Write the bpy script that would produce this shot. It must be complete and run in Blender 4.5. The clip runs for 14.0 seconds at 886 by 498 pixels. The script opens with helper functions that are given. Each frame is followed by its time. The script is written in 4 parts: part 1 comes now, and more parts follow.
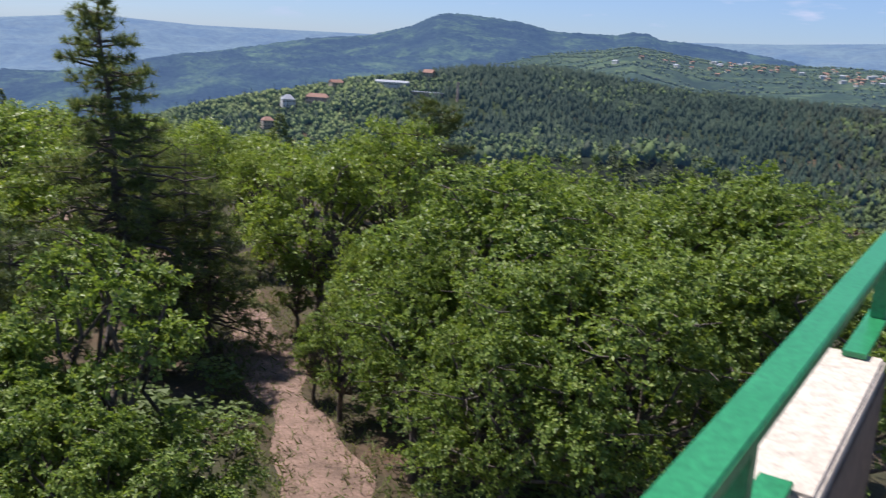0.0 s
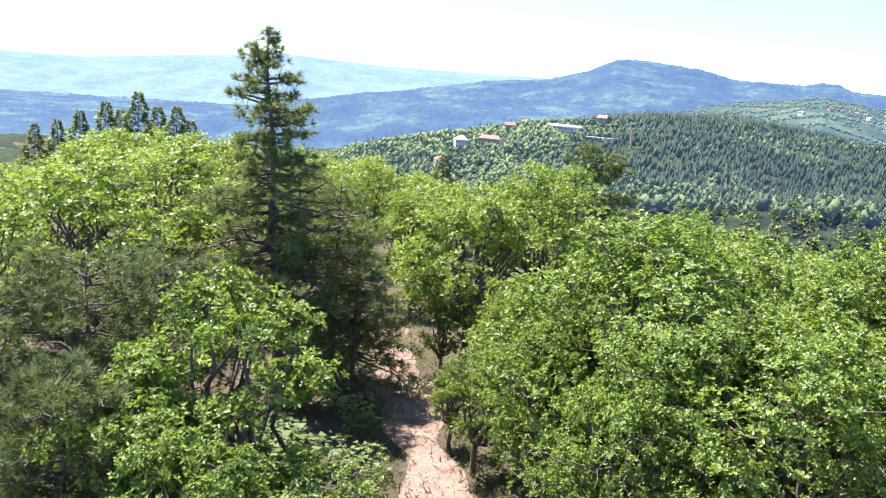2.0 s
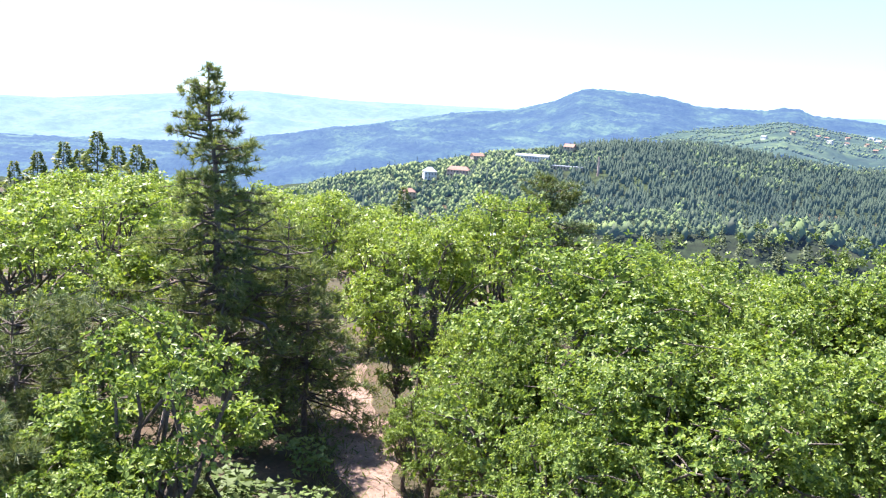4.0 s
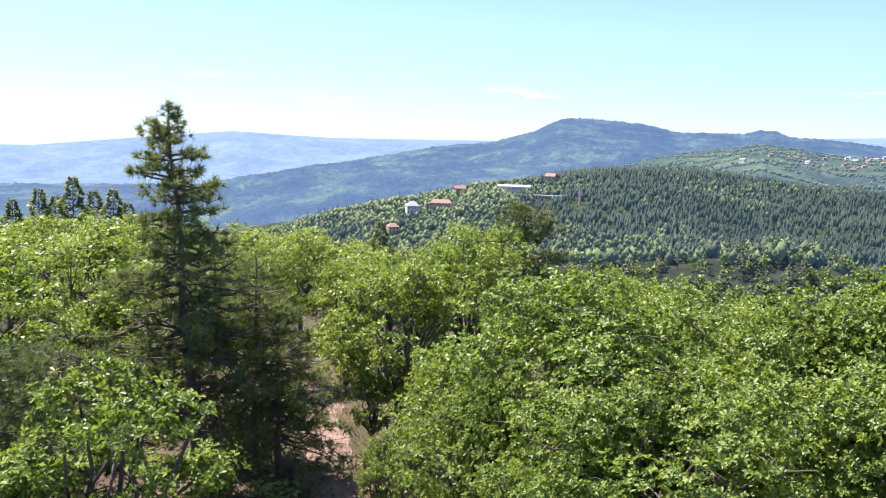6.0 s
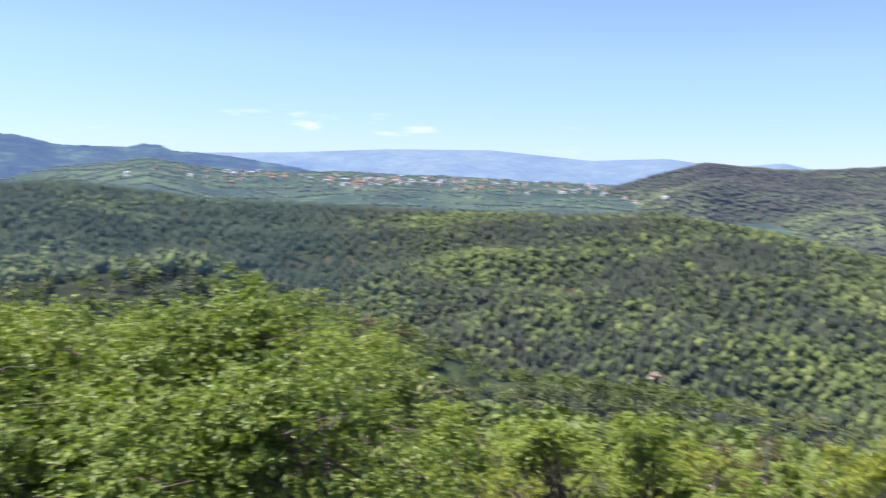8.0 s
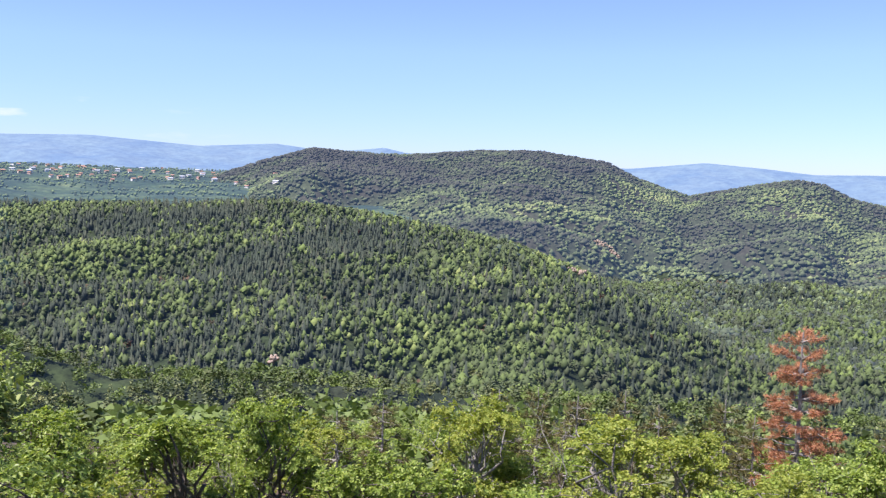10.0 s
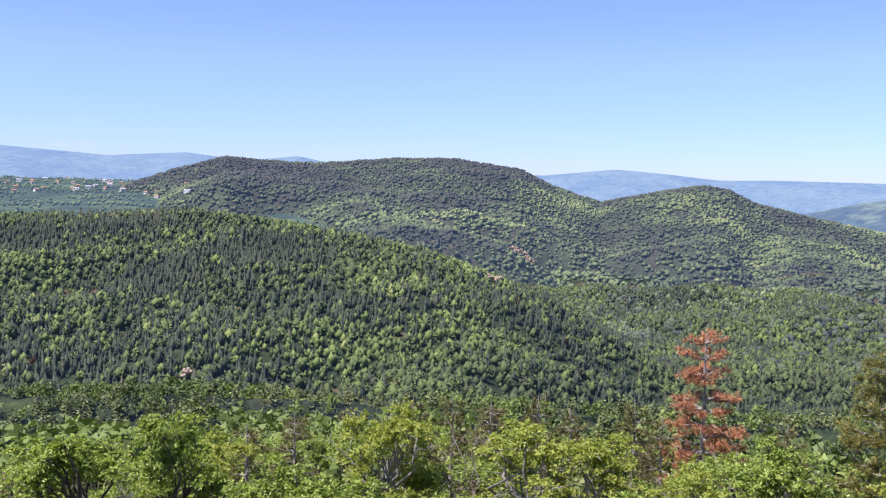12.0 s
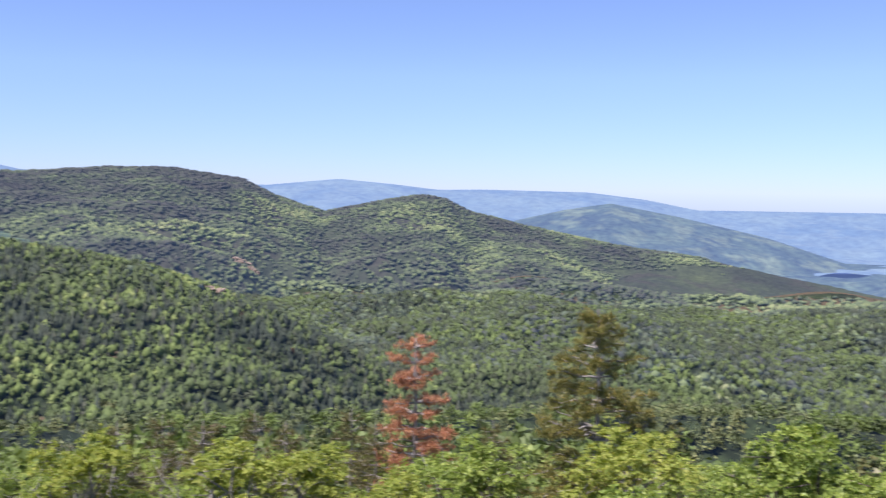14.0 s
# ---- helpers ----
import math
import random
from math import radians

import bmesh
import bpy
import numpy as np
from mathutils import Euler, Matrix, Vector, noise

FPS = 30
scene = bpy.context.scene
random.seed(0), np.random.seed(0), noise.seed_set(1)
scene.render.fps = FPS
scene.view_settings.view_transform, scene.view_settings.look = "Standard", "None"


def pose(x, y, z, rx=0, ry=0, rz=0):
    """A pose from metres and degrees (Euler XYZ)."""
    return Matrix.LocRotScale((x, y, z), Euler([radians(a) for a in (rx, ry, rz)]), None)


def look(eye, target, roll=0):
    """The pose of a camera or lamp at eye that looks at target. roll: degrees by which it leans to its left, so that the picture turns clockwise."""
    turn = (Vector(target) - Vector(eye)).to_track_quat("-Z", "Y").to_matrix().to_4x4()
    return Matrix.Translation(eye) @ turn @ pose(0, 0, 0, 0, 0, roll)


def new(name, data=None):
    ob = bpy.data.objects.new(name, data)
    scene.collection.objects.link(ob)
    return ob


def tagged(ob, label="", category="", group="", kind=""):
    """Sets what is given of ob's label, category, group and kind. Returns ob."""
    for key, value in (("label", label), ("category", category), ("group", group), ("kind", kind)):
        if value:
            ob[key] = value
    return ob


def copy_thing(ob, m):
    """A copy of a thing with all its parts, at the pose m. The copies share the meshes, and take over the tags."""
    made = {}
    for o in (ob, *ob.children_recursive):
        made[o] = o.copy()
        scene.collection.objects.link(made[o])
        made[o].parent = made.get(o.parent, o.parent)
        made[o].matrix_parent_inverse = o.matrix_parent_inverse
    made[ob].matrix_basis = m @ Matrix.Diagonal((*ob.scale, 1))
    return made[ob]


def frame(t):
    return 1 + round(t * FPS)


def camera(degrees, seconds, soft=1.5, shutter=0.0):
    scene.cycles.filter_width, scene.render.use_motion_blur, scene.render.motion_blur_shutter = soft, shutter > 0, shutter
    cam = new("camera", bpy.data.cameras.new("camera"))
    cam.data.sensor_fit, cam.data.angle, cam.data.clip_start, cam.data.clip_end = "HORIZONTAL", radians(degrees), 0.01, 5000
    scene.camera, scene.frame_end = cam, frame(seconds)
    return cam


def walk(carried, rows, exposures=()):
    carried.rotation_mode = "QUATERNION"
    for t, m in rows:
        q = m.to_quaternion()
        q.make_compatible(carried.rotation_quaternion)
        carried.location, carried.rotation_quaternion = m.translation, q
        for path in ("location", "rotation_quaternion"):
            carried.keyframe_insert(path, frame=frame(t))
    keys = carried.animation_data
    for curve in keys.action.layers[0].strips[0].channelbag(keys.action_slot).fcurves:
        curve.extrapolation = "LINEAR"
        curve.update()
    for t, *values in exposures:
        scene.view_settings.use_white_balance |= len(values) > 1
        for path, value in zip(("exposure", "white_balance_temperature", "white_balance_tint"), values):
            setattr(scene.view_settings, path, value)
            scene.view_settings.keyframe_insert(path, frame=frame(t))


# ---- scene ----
EYE = 10.5
cam = camera(51.9, 14.0, soft=1.2, shutter=0.35)
# seconds, place, heading, tilt, roll
PATH = [
    (0.0, -0.00, -0.00, 10.50, -0.23, -13.07, -3.45),
    (0.5, 0.04, 0.30, 10.52, 4.83, -12.43, -3.17),
    (1.0, 0.11, 0.47, 10.51, 7.73, -12.57, -3.73),
    (1.5, 0.28, 0.52, 10.53, 11.26, -12.65, -5.70),
    (2.0, 0.38, 0.75, 10.52, 10.63, -11.20, -4.75),
    (2.5, 0.43, 0.98, 10.55, 8.40, -11.13, -3.50),
    (3.0, 0.53, 1.09, 10.53, 7.99, -9.32, -2.65),
    (3.2, 0.60, 1.18, 10.55, 8.65, -9.48, -3.58),
    (5.3, 1.13, 1.56, 10.51, 8.11, -8.12, -2.07),
    (5.5, 1.14, 1.68, 10.50, 8.07, -8.40, -1.11),
    (6.0, 1.22, 1.83, 10.49, 7.40, -6.92, -1.58),
    (6.5, 1.28, 1.92, 10.49, 5.75, -6.62, -1.14),
    (7.0, 1.44, 2.04, 10.49, 1.61, -5.59, -2.73),
    (7.5, 1.58, 2.04, 10.50, -12.01, -5.61, -2.51),
    (7.7, 1.60, 2.07, 10.50, -19.40, -4.70, -2.88),
    (8.0, 1.62, 2.10, 10.50, -29.79, -4.97, -1.81),
    (8.5, 1.63, 2.13, 10.50, -39.72, -4.83, -1.71),
    (9.0, 1.65, 2.17, 10.50, -47.21, -5.12, -2.04),
    (9.2, 1.66, 2.19, 10.50, -49.43, -5.36, -1.06),
    (11.3, 1.70, 2.18, 10.50, -58.92, -3.98, -1.74),
    (11.5, 1.75, 2.15, 10.50, -59.21, -3.86, -0.25),
    (12.0, 1.88, 2.07, 10.50, -59.19, -4.66, -0.95),
    (12.5, 2.01, 1.98, 10.50, -60.72, -4.90, 0.43),
    (13.0, 2.14, 1.89, 10.50, -62.83, -3.77, 1.01),
    (13.5, 2.27, 1.81, 10.50, -68.23, -3.42, 0.31),
    (14.0, 2.41, 1.72, 10.50, -76.41, -3.80, -0.94),
]
walk(cam, [(t, pose(x, y, z, 90 + tilt, roll, head)) for t, x, y, z, head, tilt, roll in PATH],
     exposures=[(0.0, 0.5, 6350, 18), (0.5, 0.9, 6400, 18), (1.0, 1.25, 6400, 18), (1.5, 1.7, 6350, 18), (2.0, 1.9, 6350, 18), (3.0, 2.02, 6350, 18),
                (5.5, 1.65, 6500, 21), (6.0, 1.48, 6550, 22), (6.5, 1.42, 6550, 22), (7.0, 1.36, 6550, 23), (8.0, 1.2, 6450, 23), (9.0, 1.13, 6350, 24),
                (11.5, 1.06, 6300, 26), (12.2, 0.96, 6300, 26), (14.0, 0.92, 6250, 28)])

# ---------------------------------------------------------------- light
SUN_HEAD, SUN_UP = 60.0, 61.0
sky_world = bpy.data.worlds.new("sky")
scene.world = sky_world
sky_world.use_nodes = True
wn, wl = sky_world.node_tree.nodes, sky_world.node_tree.links
bg = wn["Background"]
sky = wn.new("ShaderNodeTexSky")
sky.sky_type, sky.sun_disc = "NISHITA", False
sky.sun_elevation, sky.sun_rotation = radians(SUN_UP), radians(-SUN_HEAD)
sky.altitude, sky.air_density, sky.dust_density, sky.ozone_density = 2200, 1.0, 0.05, 3.0
bg.inputs["Strength"].default_value = 0.09
# small fair-weather clouds low over the mountains
coord = wn.new("ShaderNodeTexCoord")
sep = wn.new("ShaderNodeSeparateXYZ")
wl.new(coord.outputs["Generated"], sep.inputs[0])
squash = wn.new("ShaderNodeMapping")
squash.inputs["Scale"].default_value = (9, 9, 42)
wl.new(coord.outputs["Generated"], squash.inputs[0])
puff = wn.new("ShaderNodeTexNoise")
puff.inputs["Scale"].default_value, puff.inputs["Detail"].default_value = 1.6, 6
wl.new(squash.outputs[0], puff.inputs["Vector"])
edge = wn.new("ShaderNodeMapRange")
edge.inputs[1].default_value, edge.inputs[2].default_value = 0.60, 0.80
wl.new(puff.outputs[0], edge.inputs[0])
band = wn.new("ShaderNodeValToRGB")
for p, v in ((0.008, 0), (0.02, 0.9), (0.045, 0.9), (0.068, 0)):
    e = band.color_ramp.elements.new(p)
    e.color = (v, v, v, 1)
wl.new(sep.outputs[2], band.inputs[0])
band.color_ramp.elements[0].color = (0, 0, 0, 1)
band.color_ramp.elements[-1].color = (0, 0, 0, 1)
north = wn.new("ShaderNodeMapRange")
north.inputs[1].default_value, north.inputs[2].default_value = 0.72, 0.9
wl.new(sep.outputs[1], north.inputs[0])
m1 = wn.new("ShaderNodeMath"); m1.operation = "MULTIPLY"
m2 = wn.new("ShaderNodeMath"); m2.operation = "MULTIPLY"
wl.new(edge.outputs[0], m1.inputs[0]); wl.new(band.outputs[0], m1.inputs[1])
wl.new(m1.outputs[0], m2.inputs[0]); wl.new(north.outputs[0], m2.inputs[1])
clouds = wn.new("ShaderNodeMix"); clouds.data_type = "RGBA"
clouds.inputs["B"].default_value = (9.0, 8.4, 8.2, 1)
wl.new(m2.outputs[0], clouds.inputs["Factor"])
wl.new(sky.outputs[0], clouds.inputs["A"])
# thin summer haze evens the sky out towards the horizon
even = wn.new("ShaderNodeValToRGB")
even.color_ramp.elements[0].position, even.color_ramp.elements[0].color = 0.0, (0.48, 0.59, 0.82, 1)
even.color_ramp.elements[1].position, even.color_ramp.elements[1].color = 0.38, (1.0, 1.0, 1.0, 1)
mid_sky = even.color_ramp.elements.new(0.12)
mid_sky.color = (0.80, 0.87, 1.0, 1)
wl.new(sep.outputs[2], even.inputs[0])
tint = wn.new("ShaderNodeMix"); tint.data_type = "RGBA"; tint.blend_type = "MULTIPLY"
tint.inputs["Factor"].default_value = 1.0
wl.new(even.outputs[0], tint.inputs["B"])
wl.new(clouds.outputs["Result"], tint.inputs["A"])
wl.new(tint.outputs["Result"], bg.inputs["Color"])

def heading(deg, dist=1.0):
    return -math.sin(radians(deg)) * dist, math.cos(radians(deg)) * dist

sun = new("sun", bpy.data.lights.new("sun", "SUN"))
sun.data.energy, sun.data.angle, sun.data.color = 5.0, radians(0.53), (1.0, 0.95, 0.86)
sx, sy = heading(SUN_HEAD, math.cos(radians(SUN_UP)))
sun.matrix_world = look((sx * 50, sy * 50, math.sin(radians(SUN_UP)) * 50), (0, 0, 0))

# ---------------------------------------------------------------- materials
def material(name):
    m = bpy.data.materials.new(name)
    m.use_nodes = True
    return m, m.node_tree.nodes, m.node_tree.links, m.node_tree.nodes["Principled BSDF"]

def ramp(nodes, links, source, stops):
    r = nodes.new("ShaderNodeValToRGB")
    while len(r.color_ramp.elements) < len(stops):
        r.color_ramp.elements.new(0.5)
    for e, (p, c) in zip(r.color_ramp.elements, stops):
        e.position, e.color = p, (*c, 1)
    links.new(source, r.inputs[0])
    return r.outputs[0]

def noise_out(nodes, links, scale, detail=5, rough=0.6):
    c = nodes.new("ShaderNodeTexCoord")
    n = nodes.new("ShaderNodeTexNoise")
    n.inputs["Scale"].default_value, n.inputs["Detail"].default_value, n.inputs["Roughness"].default_value = scale, detail, rough
    links.new(c.outputs["Object"], n.inputs["Vector"])
    return n.outputs[0]

def mixed(nodes, links, a, b, factor, mode="MIX"):
    m = nodes.new("ShaderNodeMix"); m.data_type = "RGBA"; m.blend_type = mode
    for socket, v in (("A", a), ("B", b), ("Factor", factor)):
        if isinstance(v, (int, float)): m.inputs[socket].default_value = v
        elif isinstance(v, tuple): m.inputs[socket].default_value = (*v, 1)
        else: links.new(v, m.inputs[socket])
    return m.outputs["Result"]

def bumped(nodes, links, bsdf, height, strength=0.3, distance=0.05):
    b = nodes.new("ShaderNodeBump")
    b.inputs["Strength"].default_value, b.inputs["Distance"].default_value = strength, distance
    links.new(height, b.inputs["Height"])
    links.new(b.outputs[0], bsdf.inputs["Normal"])

def leaf_material(name, stops, through_light=0.35, rough=0.45, patch=None, air=None, stand=False):
    """Foliage: every leaf or clump takes its own shade, and light comes through it; in a wood each tree has its own kind."""
    m, nodes, links, bsdf = material(name)
    geo = nodes.new("ShaderNodeNewGeometry")
    pick = geo.outputs["Random Per Island"]
    if stand:
        kind = nodes.new("ShaderNodeAttribute")
        kind.attribute_name = "kind"
        some = nodes.new("ShaderNodeMath"); some.operation = "MULTIPLY_ADD"
        some.inputs[1].default_value, some.inputs[2].default_value = 0.2, -0.1
        links.new(pick, some.inputs[0])
        both = nodes.new("ShaderNodeMath"); both.operation = "ADD"
        links.new(some.outputs[0], both.inputs[0]); links.new(kind.outputs["Fac"], both.inputs[1])
        pick = both.outputs[0]
    col = ramp(nodes, links, pick, stops)
    if patch:
        scale, low, high = patch
        f = noise_out(nodes, links, scale, 3)
        f = ramp(nodes, links, f, ((0.35, (low,) * 3), (0.65, (high,) * 3)))
        col = mixed(nodes, links, col, f, 1.0, "MULTIPLY")
    links.new(col, bsdf.inputs["Base Color"])
    bsdf.inputs["Roughness"].default_value = rough
    bsdf.inputs["Specular IOR Level"].default_value = 0.3
    out = nodes["Material Output"]
    if through_light:
        tr = nodes.new("ShaderNodeBsdfTranslucent")
        links.new(mixed(nodes, links, col, (1.0, 1.0, 0.45), 1.0, "MULTIPLY"), tr.inputs[0])
        mx = nodes.new("ShaderNodeMixShader")
        mx.inputs[0].default_value = through_light
        links.new(bsdf.outputs[0], mx.inputs[1]); links.new(tr.outputs[0], mx.inputs[2])
        links.new(mx.outputs[0], out.inputs[0])
    # air: haze in front of far trees, painted in as faint bluish emission
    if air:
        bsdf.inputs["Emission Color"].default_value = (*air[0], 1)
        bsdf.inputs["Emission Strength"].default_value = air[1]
    return m

def surface(name, stops, scale, rough=0.85, bump=0.3, fine=None, metallic=0.0, air=None, dist=0.05):
    m, nodes, links, bsdf = material(name)
    n = noise_out(nodes, links, scale)
    col = ramp(nodes, links, n, stops)
    if fine:
        n2 = noise_out(nodes, links, fine, 4, 0.7)
        col = mixed(nodes, links, col, ramp(nodes, links, n2, ((0.3, (0.62,) * 3), (0.7, (1.15,) * 3))), 1.0, "MULTIPLY")
        n = n2
    links.new(col, bsdf.inputs["Base Color"])
    bsdf.inputs["Roughness"].default_value, bsdf.inputs["Metallic"].default_value = rough, metallic
    if bump: bumped(nodes, links, bsdf, n, bump, dist)
    if air:
        bsdf.inputs["Emission Color"].default_value = (*air[0], 1)
        bsdf.inputs["Emission Strength"].default_value = air[1]
    return m

# blue of the painted haze, which far materials give off as emission
AIR_GLOW = (0.22, 0.42, 0.85)
OAK = leaf_material("oak_leaves", ((0.0, (0.068, 0.118, 0.03)), (0.5, (0.178, 0.265, 0.058)), (0.85, (0.265, 0.355, 0.082)), (1.0, (0.335, 0.405, 0.12))), 0.42, 0.4)
OAK_FRESH = leaf_material("fresh_oak_leaves", ((0.0, (0.1, 0.16, 0.032)), (0.5, (0.22, 0.31, 0.06)), (0.85, (0.32, 0.41, 0.09)), (1.0, (0.4, 0.46, 0.13))), 0.45, 0.4)
OAK_YELLOW = leaf_material("pale_oak_leaves", ((0.0, (0.16, 0.22, 0.04)), (0.5, (0.29, 0.36, 0.065)), (1.0, (0.42, 0.44, 0.11))), 0.48, 0.5)
PINE = leaf_material("pine_needles", ((0.0, (0.09, 0.135, 0.055)), (0.6, (0.17, 0.22, 0.09)), (1.0, (0.28, 0.3, 0.13))), 0.42, 0.5)
GREY_PINE = leaf_material("grey_green_needles", ((0.0, (0.08, 0.12, 0.05)), (0.6, (0.14, 0.185, 0.075)), (1.0, (0.22, 0.24, 0.11))), 0.3, 0.5)
RUST = leaf_material("rusty_needles", ((0.0, (0.225, 0.1, 0.0562)), (0.6, (0.463, 0.206, 0.119)), (1.0, (0.625, 0.362, 0.175))), 0.2, 0.6)
GOLD = leaf_material("yellowing_needles", ((0.0, (0.085, 0.1, 0.03)), (0.55, (0.17, 0.18, 0.055)), (0.88, (0.3, 0.28, 0.08)), (1.0, (0.52, 0.36, 0.08))), 0.3, 0.5)
OLIVE = leaf_material("olive_needles", ((0.0, (0.07, 0.075, 0.025)), (0.6, (0.13, 0.125, 0.045)), (1.0, (0.22, 0.19, 0.08))), 0.2, 0.5)
BARK = surface("bark", ((0.3, (0.075, 0.06, 0.052)), (0.7, (0.18, 0.15, 0.125))), 3, 0.9, 0.8, 22)
BARK_GREY = surface("grey_bark", ((0.3, (0.16, 0.15, 0.13)), (0.7, (0.36, 0.34, 0.31))), 4, 0.9, 0.6, 25)
FLOOR = surface("forest_floor", ((0.3, (0.035, 0.04, 0.015)), (0.5, (0.065, 0.05, 0.026)), (0.7, (0.11, 0.065, 0.042))), 0.25, 0.95, 0.6, 6)
EARTH = surface("pink_earth", ((0.3, (0.13, 0.088, 0.066)), (0.45, (0.23, 0.155, 0.12)), (0.6, (0.3, 0.2, 0.158)), (0.8, (0.18, 0.125, 0.092))), 1.1, 0.95, 0.8, 14)
GREEN_PAINT = surface("green_paint", ((0.3, (0.02, 0.23, 0.085)), (0.7, (0.03, 0.27, 0.11))), 5, 0.35, 0.08, 60, dist=0.002)
CREAM = surface("cream_render", ((0.3, (0.6, 0.53, 0.45)), (0.7, (0.63, 0.565, 0.485))), 2, 0.85, 0.1, 40, dist=0.002)
INNER = surface("brown_panel", ((0.3, (0.15, 0.115, 0.085)), (0.7, (0.22, 0.17, 0.13))), 3, 0.9, 0.2, 30, dist=0.003)
CONCRETE = surface("worn_concrete", ((0.3, (0.2, 0.165, 0.135)), (0.7, (0.29, 0.25, 0.21))), 1.5, 0.9, 0.2, 20, dist=0.003)

# ---------------------------------------------------------------- the lie of the land
def waves(x, y, size, seed):
    """Smooth uneven relief between about -1 and 1."""
    k, v = 2 * np.pi / size, 0.0
    for i in range(5):
        a = seed * 1.7 + i * 2.399
        q = k * (0.6 + 0.35 * i)
        v = v + np.sin(q * (x * np.cos(a) + y * np.sin(a)) + seed * 3.1 + i + 1.3 * np.sin(0.5 * k * (y * np.cos(a) - x * np.sin(a)) + i)) / (1 + 0.5 * i)
    return v / 2.2

def ridge(az, r, crest, dist, front, back, wood):
    """A ridge: its crest line (heading, rise in degrees), how far it is (heading, metres), its slopes, the height of its wood."""
    a, e = zip(*sorted(crest)); da, dd = zip(*sorted(dist))
    d = np.interp(az, da, dd)
    top = EYE + d * np.tan(np.radians(np.interp(az, a, e))) - wood
    soft = 0.025 * d
    gap = np.sqrt((r - d) ** 2 + soft ** 2) - soft
    return top - np.where(r < d, front, back) * gap

MID = ((60, -9), (25, -8), (15.7, -4.75), (12, -3.85), (8.7, -3.2), (5, -2.4), (0.6, -1.8), (-3.3, -1.2), (-7, -1.1), (-10.3, -1.35), (-16, -2.0), (-22, -2.1),
       (-29, -2.3), (-37, -2.3), (-44, -1.95), (-49.5, -2.75), (-58, -4.2), (-62, -5.5), (-66, -7.2), (-72, -10.4), (-76, -14), (-130, -16))
MID_FAR = ((60, 800), (10, 850), (-10, 980), (-40, 800), (-60, 620), (-75, 520))
SPUR = ((40, -14), (10, -11), (0, -6.5), (-14, -5.2), (-21, -7.2), (-28, -9.5), (-34, -11.7), (-43, -12.2), (-55, -13.3), (-73, -13.4), (-87, -12.4), (-96, -11.9), (-130, -13))
SPUR_FAR = ((40, 330), (-14, 340), (-40, 260), (-130, 250))
EAST = ((-30, -5), (-36, -2.5), (-40.7, -0.55), (-42.8, 0.15), (-45.8, 1.0), (-48, 0.78), (-51.3, 0.66), (-56.3, 1.07), (-60, 1.08), (-64.1, 0.47), (-66, -0.5), (-69, -1.45),
        (-71.8, -0.85), (-75, -0.3), (-76.5, -0.5), (-78.1, -1.3), (-80.5, -1.9), (-87, -3.2), (-92.6, -3.9), (-97.5, -4.85), (-103, -5.7), (-140, -6))
PLATEAU = ((12, -9), (6, -4), (2, -1.8), (-6, -0.6), (-12, 0.25), (-16.5, -0.35), (-23, -0.22), (-34, -0.4), (-41, -0.55), (-48, -0.7))
LEFT = ((40, -9), (28, -5), (25, -3.8), (21.4, -2.83), (18, -2.25), (15.3, -1.66), (12.2, -1.42), (8.7, -1.35), (4, -1.2), (-4, -1.2), (-12, -2.2))
PEAK = ((45, -8), (30, -6), (20, -3.3), (16, -2.1), (12.2, -1.4), (7.6, -0.54), (4.1, -0.12), (1.7, 0.56), (0, 1.39), (-1.8, 1.42), (-5.4, 1.1), (-6.9, 0.72), (-9.6, 0.74), (-10.7, 0.68),
        (-11.6, 0.92), (-12.6, 0.92), (-13.4, 0.56), (-16.2, 0.45), (-22, -0.4))
FAR = ((60, -1), (31.5, -1.0), (26, -0.44), (20.3, 0.11), (14.3, -0.15), (7.3, -0.08), (0, 0), (-16, 0.62), (-20, 0.77), (-26.4, 1.18), (-32.8, 1.31), (-39, 0.84), (-43.5, 1.1),
       (-46, 0.8), (-48.1, 0.79), (-50.2, 1.01), (-51.5, 0.73), (-58, 0.1), (-65.5, 0.06), (-69.9, 0.5), (-73.3, 0.22), (-76.1, -0.08), (-79, -0.02), (-85.5, -0.1),
       (-89, -0.5), (-92, -1.07), (-102, -1.0), (-140, -1))
FAR_LOW = ((-76, -3), (-80.6, -2.0), (-84, -1.2), (-86.8, -0.74), (-91, -1.5), (-96, -2.6), (-100.5, -4), (-140, -4.6))

def polar(x, y):
    return np.degrees(np.arctan2(-x, y)), np.hypot(x, y)

def hilltop(x, y):
    """The knoll that the tower stands on: a ridge that runs north-north-west and falls away on both sides."""
    along, across = -0.342 * x + 0.94 * y, 0.94 * x + 0.342 * y
    east, west = np.maximum(across - 9, 0), np.maximum(-across - 16, 0)
    z = 0.8 - 0.30 * (np.sqrt(east ** 2 + 144) - 12) - 0.3 * (np.sqrt(west ** 2 + 400) - 20)
    z = z - 0.0026 * np.maximum(along - 32, 0) ** 1.9 - 0.2 * np.maximum(-along - 20, 0)
    return z + 0.35 * waves(x, y, 26, 3) * np.clip((np.hypot(x, y) - 8) / 20, 0, 1)

